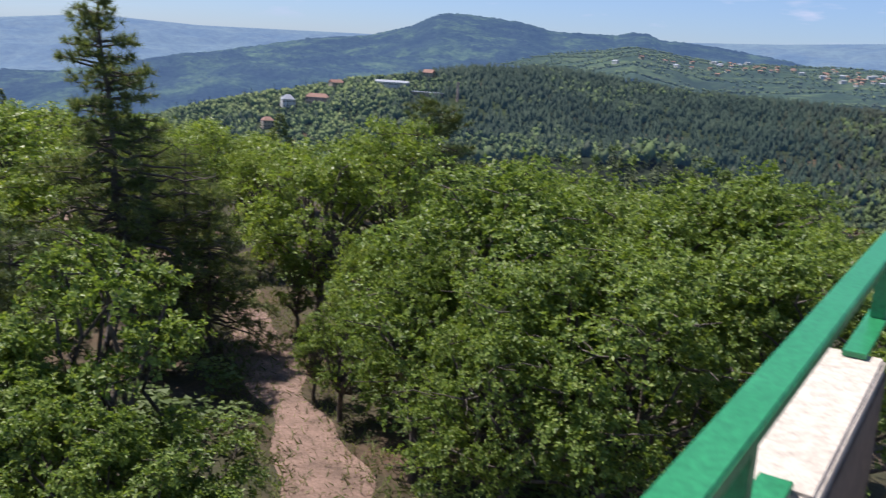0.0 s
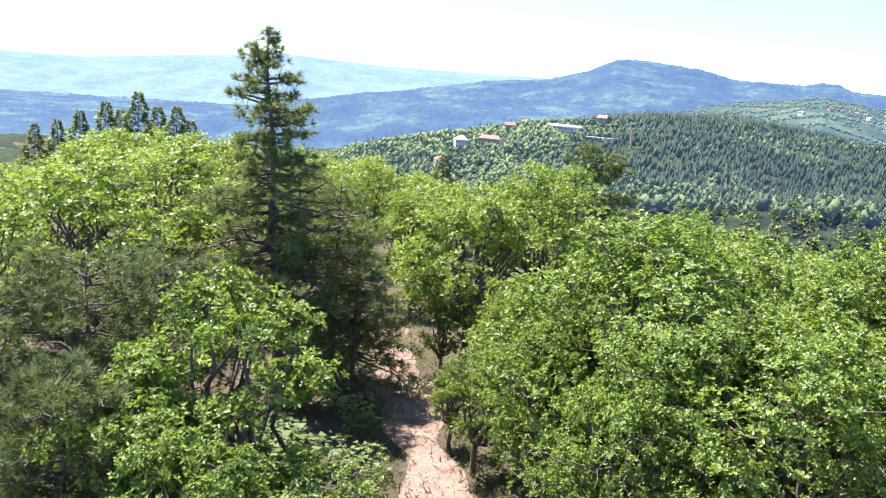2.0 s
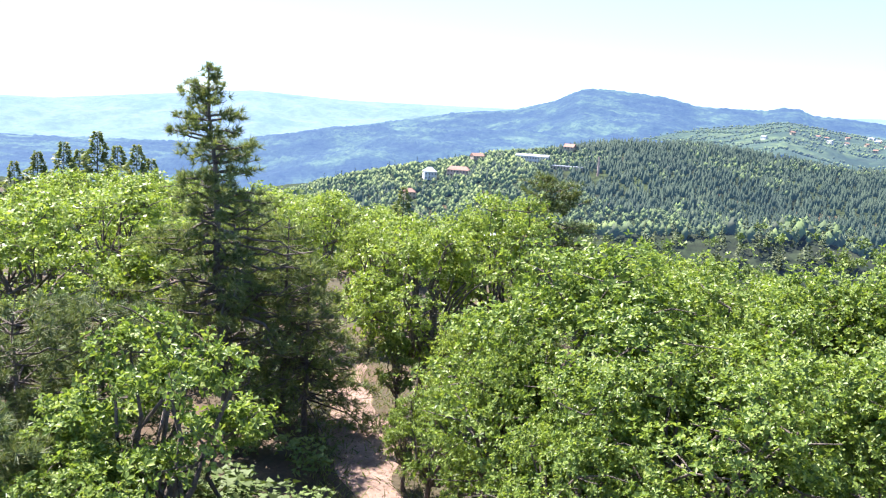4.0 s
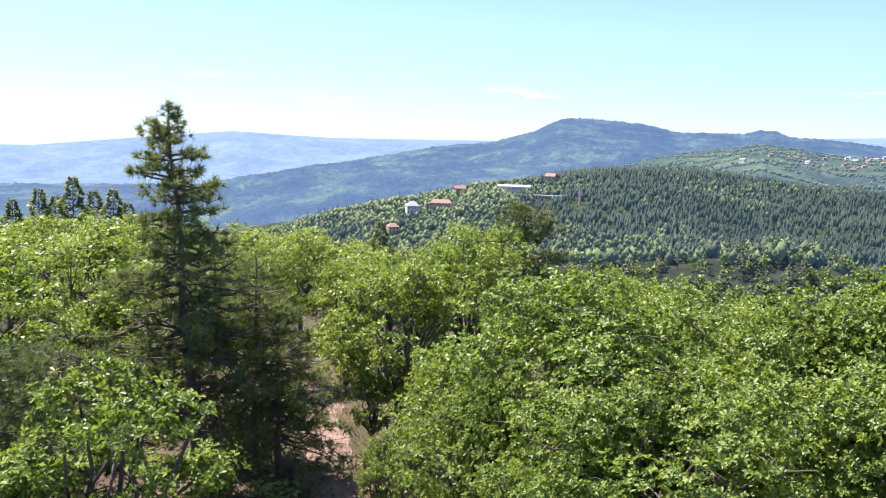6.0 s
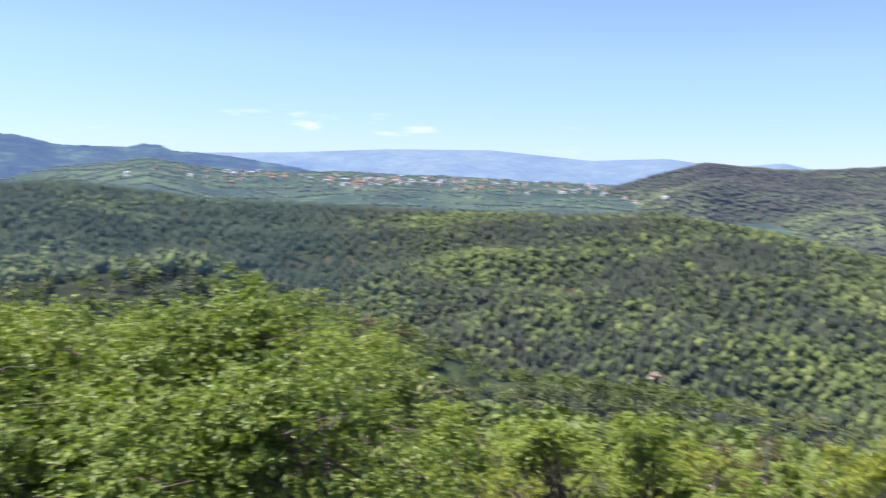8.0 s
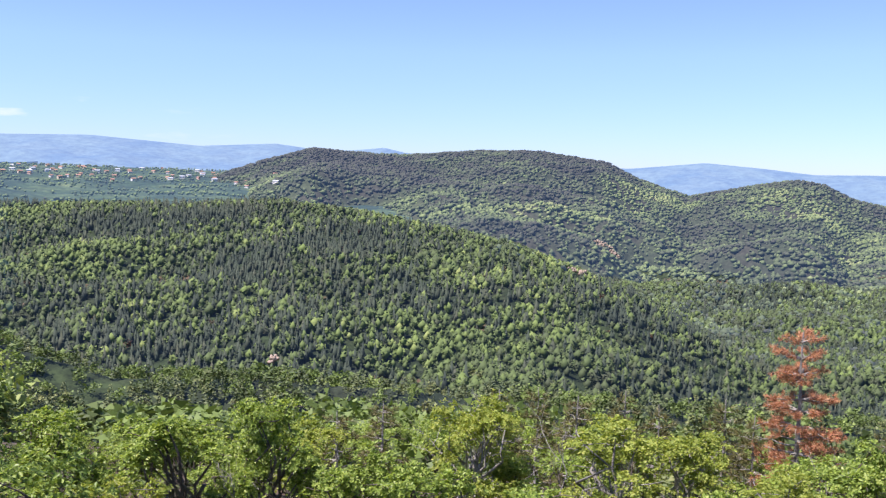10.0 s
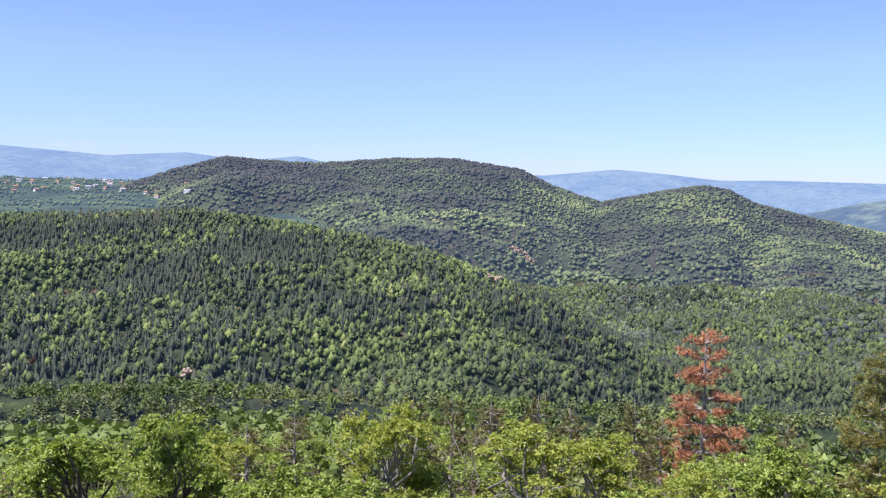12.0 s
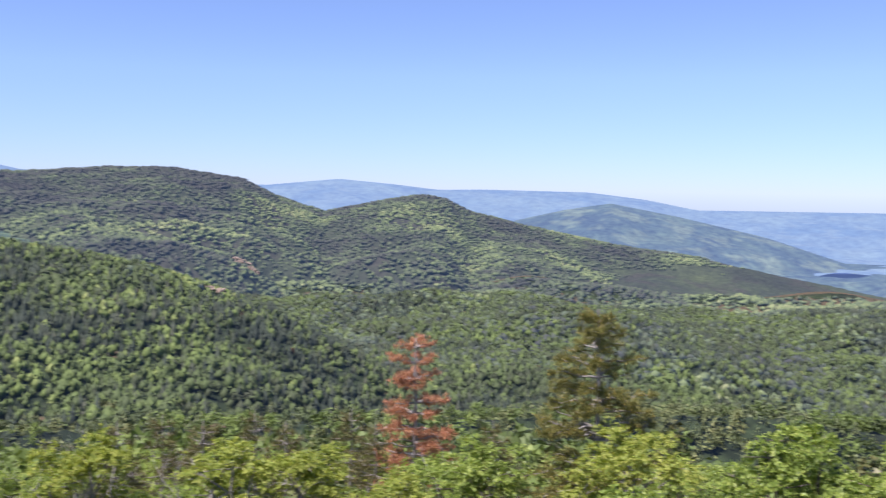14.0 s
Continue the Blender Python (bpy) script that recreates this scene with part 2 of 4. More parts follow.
def land(x, y):
    az, r = polar(x, y)
    z = np.maximum(hilltop(x, y), -118 + 10 * waves(x, y, 500, 5) + 11 * waves(x, y, 210, 14) * np.clip((r - 350) / 200, 0, 1))
    rough = np.clip((r - 150) / 250, 0, 1)
    z = np.maximum(z, ridge(az, r, SPUR, SPUR_FAR, 0.35, 0.42, 7))
    z = np.maximum(z, ridge(az, r, MID, MID_FAR, 0.165, 0.2, 10) + rough * 5 * waves(x, y, 130, 7) * np.clip(np.abs(r - np.interp(az, *zip(*sorted(MID_FAR)))) / 150, 0, 1))
    return z

def east_hill(x, y):
    az, r = polar(x, y)
    d = 1900.0
    gully = (1 - np.abs(waves(x, y, 620, 14))) ** 3
    relief = 20 * waves(x, y, 420, 2) + 8 * waves(x, y, 140, 4) - 26 * gully
    return np.maximum(ridge(az, r, EAST, ((-140, 1750), (-30, 2000)), 0.125, 0.2, 6) + np.clip((d - r) / 500, 0, 1) * relief, np.where(az < -78, -230, -126))

def plateau(x, y):
    az, r = polar(x, y)
    z = ridge(az, r, PLATEAU, ((-50, 2300), (5, 2300)), 0.035, 0.1, 5) + 5 * waves(x, y, 200, 9) * np.clip((2300 - r) / 300, 0, 1)
    return np.maximum(z, -140)

def mountain(x, y):
    az, r = polar(x, y)
    z = ridge(az, r, LEFT, ((45, 1650), (-15, 1800)), 0.14, 0.2, 6) + np.clip((1700 - r) / 300, 0, 1) * 12 * waves(x, y, 260, 11)
    z = np.maximum(z, ridge(az, r, PEAK, ((45, 2700), (-20, 2700)), 0.19, 0.3, 0) + np.clip((2700 - r) / 500, 0, 1) * 16 * waves(x, y, 330, 13))
    return np.maximum(z, -150)

def north_hills(x, y):
    return np.maximum(plateau(x, y), mountain(x, y))

def mesh_object(name, verts, faces, mat, parent=None, smooth=False):
    """One mesh object from arrays; faces is n x 3 or n x 4."""
    me = bpy.data.meshes.new(name)
    verts, faces = np.asarray(verts, np.float32), np.asarray(faces, np.int32)
    n, k = faces.shape
    me.vertices.add(len(verts)); me.vertices.foreach_set("co", verts.ravel())
    me.loops.add(n * k); me.loops.foreach_set("vertex_index", faces.ravel())
    me.polygons.add(n); me.polygons.foreach_set("loop_start", np.arange(0, n * k, k, dtype=np.int32))
    if smooth: me.polygons.foreach_set("use_smooth", np.ones(n, bool))
    me.update(calc_edges=True)
    me.materials.append(mat)
    ob = new(name, me)
    ob.parent = parent
    return ob

def sheet(name, azimuths, radii, height, mat, label, category, kind, canopy=0.0):
    a, r = np.meshgrid(np.radians(azimuths), radii)
    x, y = -np.sin(a) * r, np.cos(a) * r
    z = height(x, y)
    if canopy:
        # tree tops as an uneven surface
        grain = np.random.default_rng(len(name))
        z = z + canopy * grain.uniform(0, 1, z.shape) ** 1.5 * (0.7 + 0.5 * waves(x, y, 120, 3))
        x, y = x + grain.normal(size=x.shape) * canopy * 0.15, y + grain.normal(size=x.shape) * canopy * 0.15
    verts = np.stack([x, y, z], -1).reshape(-1, 3)
    n, m = len(radii), len(azimuths)
    i = (np.arange(n - 1)[:, None] * m + np.arange(m - 1)[None]).ravel()
    ob = mesh_object(name, verts, np.stack([i, i + m, i + m + 1, i + 1], 1), mat, smooth=not canopy)
    return tagged(ob, label, category, kind=kind)

FULL = np.concatenate([np.arange(-120, 50, 0.6), np.arange(50, 240.1, 4)])
VIEW = np.arange(-125, 55, 0.35)
sheet("ground", FULL, np.concatenate([[0.01], np.geomspace(2, 1250, 130)]), land, FLOOR, "uneven forest floor of the knoll, valley and wooded hills", "ground", "structure")
def hillside(name, stops, broad, grain, deep, air, stands):
    """Woodland seen from far off: broad stands of different trees, single crowns as fine grain, haze painted in as a
    bluish glow.
    """
    m, nodes, links, bsdf = material(name)
    col = ramp(nodes, links, noise_out(nodes, links, broad, 5, 0.65), stops)
    f = ramp(nodes, links, noise_out(nodes, links, broad * 2.3, 4), ((0.5, (0, 0, 0)), (0.62, (0.75,) * 3)))
    col = mixed(nodes, links, col, stands, f)
    fine = noise_out(nodes, links, grain, 4, 0.75)
    col = mixed(nodes, links, col, ramp(nodes, links, fine, ((0.34, (deep,) * 3), (0.66, (1.35,) * 3))), 1.0, "MULTIPLY")
    links.new(col, bsdf.inputs["Base Color"])
    bsdf.inputs["Roughness"].default_value = 0.95
    bsdf.inputs["Specular IOR Level"].default_value = 0.1
    # air: colour and strength of the distance haze, added as an even emission
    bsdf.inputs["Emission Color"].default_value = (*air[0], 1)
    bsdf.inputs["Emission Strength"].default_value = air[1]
    return m

# slopes, hills and meadows: haze painted on as a weak blue glow
WOODS = hillside("wooded_slopes_haze_glow", ((0.35, (0.014, 0.021, 0.012)), (0.5, (0.024, 0.036, 0.015)), (0.68, (0.042, 0.06, 0.021))), 0.012, 0.2, 0.4, (AIR_GLOW, 0.014), (0.03, 0.036, 0.02))
HILL = hillside("hillside_haze_glow", ((0.35, (0.026, 0.03, 0.022)), (0.5, (0.036, 0.045, 0.026)), (0.68, (0.052, 0.066, 0.03))), 0.006, 0.13, 0.6, (AIR_GLOW, 0.042), (0.04, 0.038, 0.029))
MEADOW = hillside("meadows_haze_glow", ((0.38, (0.022, 0.04, 0.024)), (0.5, (0.036, 0.06, 0.028)), (0.6, (0.07, 0.1, 0.04)), (0.75, (0.12, 0.15, 0.06))), 0.013, 0.1, 0.6, (AIR_GLOW, 0.075), (0.03, 0.048, 0.028))
# mountain and far ranges: blue haze painted into base colours and glow
SLOPE = hillside("haze_painted_mountainside", ((0.35, (0.014, 0.024, 0.021)), (0.5, (0.024, 0.04, 0.028)), (0.6, (0.05, 0.082, 0.038)), (0.8, (0.095, 0.135, 0.06))), 0.01, 0.09, 0.5, ((0.17, 0.40, 1.0), 0.14), (0.018, 0.028, 0.024))
HAZE_FAR = hillside("haze_painted_ranges", ((0.35, (0.04, 0.07, 0.075)), (0.5, (0.055, 0.085, 0.08)), (0.68, (0.075, 0.11, 0.09))), 0.0035, 0.03, 0.8, ((0.27, 0.45, 0.95), 0.25), (0.07, 0.1, 0.085))
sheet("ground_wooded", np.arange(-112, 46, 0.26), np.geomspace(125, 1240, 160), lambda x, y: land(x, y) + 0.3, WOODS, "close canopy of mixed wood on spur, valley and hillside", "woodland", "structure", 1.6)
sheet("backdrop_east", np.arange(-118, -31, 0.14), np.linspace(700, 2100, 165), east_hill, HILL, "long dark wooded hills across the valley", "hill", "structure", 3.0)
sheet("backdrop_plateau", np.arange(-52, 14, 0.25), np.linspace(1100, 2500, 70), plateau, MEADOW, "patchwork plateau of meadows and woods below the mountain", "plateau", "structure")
sheet("backdrop_mountain", np.arange(-30, 46, 0.16), np.linspace(1100, 2850, 110), mountain, SLOPE, "flat-topped mountain above wooded ridges, painted blue-green with haze", "mountain", "structure", 6.0)
def far_range(x, y):
    az, r = polar(x, y)
    return np.maximum(ridge(az, r, FAR, ((-140, 4500), (60, 4500)), 0.22, 0.3, 0), -230) + np.clip((4450 - r) / 300, 0, 1) * 12 * waves(x, y, 260, 1)
def far_low(x, y):
    az, r = polar(x, y)
    return np.maximum(ridge(az, r, FAR_LOW, ((-140, 3300), (60, 3300)), 0.2, 0.3, 0), -230) + np.clip((3300 - r) / 300, 0, 1) * 10 * waves(x, y, 200, 6)
sheet("backdrop_far", VIEW, np.linspace(2950, 4700, 60), far_range, HAZE_FAR, "mountain ranges on the horizon, painted pale blue with haze", "mountain range", "structure")
# this ridge's blue is haze too, put into its colours and emission
HAZE_LOW = hillside("haze_painted_ridge", ((0.35, (0.025, 0.042, 0.04)), (0.5, (0.035, 0.058, 0.046)), (0.68, (0.06, 0.09, 0.055))), 0.005, 0.04, 0.6, ((0.25, 0.42, 0.9), 0.155), (0.09, 0.12, 0.07))
sheet("backdrop_valley", np.arange(-125, -74, 0.35), np.linspace(2150, 3500, 40), far_low, HAZE_LOW, "lower ridge over a far valley, painted blue-green with haze", "ridge", "structure")

# ---------------------------------------------------------------- tree building
def turns(rng, n, up=None):
    """n random turns as matrices: columns are the leaf's side, length and normal."""
    d = rng.normal(size=(n, 3)); d /= np.linalg.norm(d, axis=1)[:, None]
    s = np.cross(d, rng.normal(size=(n, 3))); s /= np.linalg.norm(s, axis=1)[:, None]
    return np.stack([s, d, np.cross(s, d)], -1)

def spread(shape, faces, places, frames, sizes):
    """Copies of one small shape as arrays."""
    v = np.einsum("nij,kj->nki", frames, shape) * sizes[:, None, None] + places[:, None]
    f = faces[None] + (np.arange(len(places)) * len(shape))[:, None, None]
    return v.reshape(-1, 3), f.reshape(-1, faces.shape[1])

def aimed(d, rng, flat=0.0):
    """Frames that point along d; flat: how far the blades turn their faces up to the light."""
    d = d / np.linalg.norm(d, axis=1)[:, None]
    s = np.cross(d, rng.normal(size=d.shape) + np.array([0, 0, flat])); s /= np.linalg.norm(s, axis=1)[:, None]
    return np.stack([s, d, np.cross(s, d)], -1)

LEAF = np.array([(0, 0, 0), (0.27, 0.62, 0.07), (0, 1, -0.14), (-0.27, 0.62, 0.07)])
LEAF_F = np.array([(0, 1, 2), (0, 2, 3)])
NEEDLE = np.array([(-0.045, 0, 0), (0.045, 0, 0), (0, 1, 0)])
NEEDLE_F = np.array([(0, 1, 2)])
FLAKE = np.array([(-0.34, 0.15, 0), (0.34, 0.3, 0.06), (0, 1, -0.1)])

def tube(points, radii, sides=6):
    """A tapering round limb along a line of points."""
    p = np.asarray(points, float)
    t = np.gradient(p, axis=0); t /= np.linalg.norm(t, axis=1)[:, None] + 1e-9
    ref = np.where(np.abs(t[:, 2:3]) > 0.9, np.array([[1.0, 0, 0]]), np.array([[0, 0, 1.0]]))
    a = np.cross(t, ref); a /= np.linalg.norm(a, axis=1)[:, None]
    b = np.cross(t, a)
    w = np.arange(sides) * 2 * np.pi / sides
    ring = a[:, None] * np.cos(w)[None, :, None] + b[:, None] * np.sin(w)[None, :, None]
    v = (p[:, None] + ring * np.asarray(radii)[:, None, None]).reshape(-1, 3)
    i, j = np.meshgrid(np.arange(len(p) - 1), np.arange(sides), indexing="ij")
    i, j = i.ravel(), j.ravel()
    k = (j + 1) % sides
    return v, np.stack([i * sides + j, i * sides + k, (i + 1) * sides + k, (i + 1) * sides + j], 1)

def merged(pieces):
    vs, fs, o = [], [], 0
    for v, f in pieces:
        vs.append(v); fs.append(f + o); o += len(v)
    return np.concatenate(vs), np.concatenate(fs)

def bent(rng, a, b, n=5, sway=0.08):
    a, b = np.asarray(a, float), np.asarray(b, float)
    t = np.linspace(0, 1, n)[:, None]
    p = a + (b - a) * t
    p[1:-1] += rng.normal(size=(n - 2, 3)) * sway * np.linalg.norm(b - a)
    return p

def rosettes_at(rng, spots, axes, per, leaf, blade):
    """Leaves spread like the ribs of an umbrella round the end of each twig."""
    axes = axes / np.linalg.norm(axes, axis=1)[:, None]
    n = len(spots)
    side = np.cross(axes, rng.normal(size=axes.shape)); side /= np.linalg.norm(side, axis=1)[:, None]
    other = np.cross(axes, side)
    turn = (np.arange(per)[None] * 2.4 + rng.uniform(-0.35, 0.35, (n, per)))[:, :, None]
    rise = rng.uniform(-0.35, 1.1, (n, per))[:, :, None]
    way = (side[:, None] * np.cos(turn) + other[:, None] * np.sin(turn) + axes[:, None] * rise).reshape(-1, 3)
    way /= np.linalg.norm(way, axis=1)[:, None]
    up = np.repeat(axes, per, 0) + rng.normal(size=way.shape) * 0.45
    s = np.cross(way, up); s /= np.linalg.norm(s, axis=1)[:, None] + 1e-9
    frames = np.stack([s, way, np.cross(s, way)], -1)
    return spread(*blade, np.repeat(spots, per, 0) + way * leaf * 0.06, frames, leaf * rng.uniform(0.65, 1.2, n * per))

def oak(name, seed, height, radius, leaf, rosettes, per, mats, sides=6, lobes=16, thick=1.0, blade=(LEAF, LEAF_F)):
    """An oak: forked trunk, limbs to each pad of the crown, leaves in rosettes at the twig ends."""
    rng = np.random.default_rng(seed)
    root = new(name)
    centre = np.array([0, 0, height * 0.56])
    axes = np.array([radius * 0.78, radius * 0.78, height * 0.36])
    u = rng.normal(size=(lobes, 3)); u /= np.linalg.norm(u, axis=1)[:, None]
    u[:, 2] = np.where(u[:, 2] < -0.72, -u[:, 2], u[:, 2])
    lob = centre + u * axes * rng.uniform(0.6, 1.06, (lobes, 1))
    size = radius * rng.uniform(0.16, 0.31, lobes)
    fork = np.array([0, 0, height * rng.uniform(0.24, 0.34)])
    wood = [tube(bent(rng, (0, 0, -0.4), fork, 5, 0.03), np.linspace(0.026, 0.02, 5) * height * thick, sides + 2)]
    for c in lob:
        wood.append(tube(bent(rng, fork + rng.normal(size=3) * 0.05, c, 6, 0.07), np.linspace(0.012, 0.003, 6) * height * thick, sides))
        for _ in range(3):
            d = rng.normal(size=3); d[2] = abs(d[2]) * 0.5
            wood.append(tube(bent(rng, c, c + d * radius * 0.14, 3, 0.05), np.linspace(0.003, 0.001, 3) * height * thick, 4))
    v, f = merged(wood)
    mesh_object("trunk", v, f, mats[1], root, True)
    # shoots stand out of every pad, and carry the rosettes towards their ends
    shoots = max(1, rosettes // 4)
    pick = rng.choice(lobes, shoots, p=size ** 2 / (size ** 2).sum())
    d = rng.normal(size=(shoots, 3)); d[:, 2] += 0.6; d /= np.linalg.norm(d, axis=1)[:, None]
    reach = size[pick] * rng.uniform(0.7, 1.3, shoots) + np.where(rng.uniform(size=shoots) < 0.08, 0.08 * radius, 0)
    d, reach, pick = np.repeat(d, 4, 0), np.repeat(reach, 4), np.repeat(pick, 4)
    n = len(reach)
    spots = lob[pick] + d * (reach * np.tile((1.0, 0.9, 0.78, 0.62), shoots))[:, None] * np.array([1, 1, 0.72]) + rng.normal(size=(n, 3)) * leaf * np.array([0.9, 0.9, 0.35])
    v, f = rosettes_at(rng, spots, d * 0.6 + np.array([0, 0, 0.55]) + rng.normal(size=(n, 3)) * 0.3, per, leaf, blade)
    mesh_object("crown", v, f, mats[0], root)
    return root

def conifer(name, seed, height, radius, mats, whorls=16, each=6, tufts=9, needles=14, tuft=0.22, bare=0.15, droop=0.1, ragged=0.35, trunk=0.02, top_round=0.0, dead=0, lean=(0, 0), inner=0.3):
    """A pine, spruce or fir: straight trunk, whorls of uneven limbs, needles in tufts along them."""
    rng = np.random.default_rng(seed)
    root = new(name)
    hs = np.linspace(-0.4, height, 9)
    spine = np.stack([lean[0] * (hs / height), lean[1] * (hs / height), hs], 1)
    spine[2:-1, :2] += rng.normal(size=(6, 2)) * 0.012 * height * 0.4
    wood = [tube(spine, np.linspace(trunk, trunk * 0.12, 9) * height, 9)]
    spots, ways = [], []
    for k in range(whorls):
        q = bare + (1 - bare) * (k + rng.uniform(-0.3, 0.3)) / whorls
        q = min(max(q, bare), 0.985)
        reach = radius * ((1 - q) / (1 - bare)) ** (0.75 if not top_round else 0.42) + 0.12
        for j in range(each):
            a = rng.uniform(0, 2 * np.pi)
            length = reach * rng.uniform(1 - ragged, 1.12)
            base = np.array([np.interp(q * height, hs, spine[:, 0]), np.interp(q * height, hs, spine[:, 1]), q * height])
            tip = base + np.array([np.cos(a), np.sin(a), 0]) * length + np.array([0, 0, (q - 0.55 - droop) * length * 0.7])
            line = bent(rng, base, tip, 5, 0.05)
            wood.append(tube(line, np.linspace(0.0045, 0.001, 5) * height * (0.4 + length / radius), 4))
            n = max(2, int(tufts * length / radius + 1))
            w = rng.uniform(inner, 1.03, n) ** 0.8
            line_at = np.stack([np.interp(w, np.linspace(0, 1, 5), line[:, c]) for c in range(3)], 1)
            side = np.cross(tip - base, (0, 0, 1)); side /= np.linalg.norm(side) + 1e-9
            line_at += side * rng.normal(size=(n, 1)) * 0.22 * length * (1.1 - w[:, None]) + rng.normal(size=(n, 3)) * 0.07
            spots.append(line_at)
            ways.append(np.repeat((tip - base)[None] / length + np.array([[0, 0, 0.45]]), n, 0))
    for k in range(dead):
        q = rng.uniform(0.12, 0.6); a = rng.uniform(0, 2 * np.pi)
        base = np.array([0, 0, q * height])
        wood.append(tube(bent(rng, base, base + np.array([np.cos(a), np.sin(a), rng.uniform(-0.1, 0.4)]) * radius * rng.uniform(0.5, 1.1), 6, 0.06), np.linspace(0.004, 0.001, 6) * height, 4))
    v, f = merged(wood)
    mesh_object("trunk", v, f, mats[1], root, True)
    spots, ways = np.concatenate(spots), np.concatenate(ways)
    place = np.repeat(spots, needles, 0)
    way = np.repeat(ways, needles, 0) * 0.8 + rng.normal(size=place.shape) * 0.75
    v, f = spread(NEEDLE, NEEDLE_F, place, aimed(way, rng), tuft * rng.uniform(0.6, 1.25, len(place)))
    mesh_object("crown", v, f, mats[0], root)
    return root

def at(az, dist, eye=(1.3, 1.9)):
    x, y = heading(az, dist)
    return eye[0] + x, eye[1] + y

def ground_z(x, y):
    return float(land(np.array([x]), np.array([y]))[0])

def planted(tree, height, x, y, top, label, category, group="", turn=0.0, wide=1.0):
    """A copy of a pattern tree, grown so that its top comes to the given height."""
    z = ground_z(x, y) - 0.05
    s = max(top - z, 1.5) / height
    ob = copy_thing(tree, pose(x, y, z, 0, 0, turn))
    ob.scale = (s * wide, s * wide, s)
    return tagged(ob, label, category, group)

def retire(tree):
    for o in (*tree.children_recursive, tree):
        bpy.data.objects.remove(o)

def clump_tree(rng, cards, cone, flake):
    """A tree seen from afar: a crown of many leafy flakes in uneven lobes."""
    if cone:
        q = rng.uniform(0, 1, cards) ** 0.75
        a = rng.uniform(0, 2 * np.pi, cards)
        tier = 0.75 + 0.35 * np.sin(q * 34 + a)
        r = 0.25 * (1 - q) * rng.uniform(0.55, 1.1, cards) * tier + 0.015
        c = np.stack([np.cos(a) * r, np.sin(a) * r, 0.06 + 0.92 * q], 1)
        way = np.stack([np.cos(a), np.sin(a), rng.uniform(-0.4, 0.5, cards)], 1)
        size = flake * (1.2 - 0.8 * q)
    else:
        lob = rng.normal(size=(9, 3)); lob /= np.linalg.norm(lob, axis=1)[:, None]
        lob = lob * np.array([0.32, 0.32, 0.25]) * rng.uniform(0.45, 1, (9, 1)) + np.array([0, 0, 0.6])
        d = rng.normal(size=(cards, 3)); d[:, 2] += 0.4; d /= np.linalg.norm(d, axis=1)[:, None]
        c = lob[rng.integers(0, 9, cards)] + d * rng.uniform(0.1, 0.2, (cards, 1))
        way = d + rng.normal(size=(cards, 3)) * 0.7
        size = np.full(cards, flake)
    return spread(FLAKE * np.array([1.3, 1, 1]), NEEDLE_F, c - way * size[:, None] * 0.3, aimed(way, rng, 0.8), size * rng.uniform(0.7, 1.3, cards))

def fir(name, seed, height, wide):
    """A slim dense fir: straight trunk, close tiers of short drooping twigs."""
    rng = np.random.default_rng(seed)
    root = new(name)
    hs = np.linspace(-0.3, height * 0.97, 6)
    v, f = tube(np.stack([hs * 0, hs * 0, hs], 1), np.linspace(0.014, 0.002, 6) * height, 7)
    mesh_object("trunk", v, f, BARK, root, True)
    v, f = clump_tree(rng, 1500, True, 0.05)
    mesh_object("crown", v * np.array([wide, wide, 1]) * height, f, PINE, root)
    return root

# pattern trees
OAKS = [oak("oak_tree", 10 + i, 8.0, 4.0, 0.112, 5700, 8, (OAK, BARK), 5, lobes=46) for i in range(3)]
SLIM = [oak("oak_tree", 20 + i, 7.0, 2.2, 0.125, 1900, 7, (OAK, BARK), lobes=24) for i in range(2)]
PALE = [oak("oak_tree", 30 + i, 7.0, 2.4, 0.12, 1800, 7, (OAK_YELLOW, BARK_GREY), lobes=22) for i in range(2)]
TRACK = [oak("oak_tree", 35 + i, 8.0, 4.0, 0.15, 3400, 6, (OAK_FRESH, BARK), 5, lobes=36, blade=(FLAKE, NEEDLE_F)) for i in range(2)]
BACK = [oak("oak_tree", 40 + i, 7.0, 2.9, 0.21, 850, 4, (OAK_FRESH, BARK), 3, 16, 1.0, (FLAKE, NEEDLE_F)) for i in range(4)]
BACK_NEAR = [oak("oak_tree", 45 + i, 7.0, 2.9, 0.15, 1500, 5, (OAK_FRESH, BARK), 3, 22, 1.0, (FLAKE, NEEDLE_F)) for i in range(3)]
FRESH = [oak("oak_tree", 25 + i, 7.0, 2.2, 0.125, 1900, 7, (OAK_FRESH, BARK), lobes=24) for i in range(2)]
SMALL_PINES = [conifer("pine_tree", 50 + i, 7.0, 2.0, (GREY_PINE, BARK), 11, 5, 6, 8, 0.42, 0.12) for i in range(2)]
FIRS = [fir("fir_tree", 54 + i, 9.0, 1.45) for i in range(2)]

OAK_LABEL = "broad oak with fresh bright green leaves on the knoll"
used = []
def grow(kind, az, dist, el, label, category, group="", wide=1.0, eye=(1.3, 1.9)):
    x, y = at(az, dist, eye)
    pat, h = kind
    used.append((x, y, 2.0 * wide))
    return planted(pat, h, x, y, EYE + dist * math.tan(radians(el)), label, category, group, random.uniform(0, 360), wide)

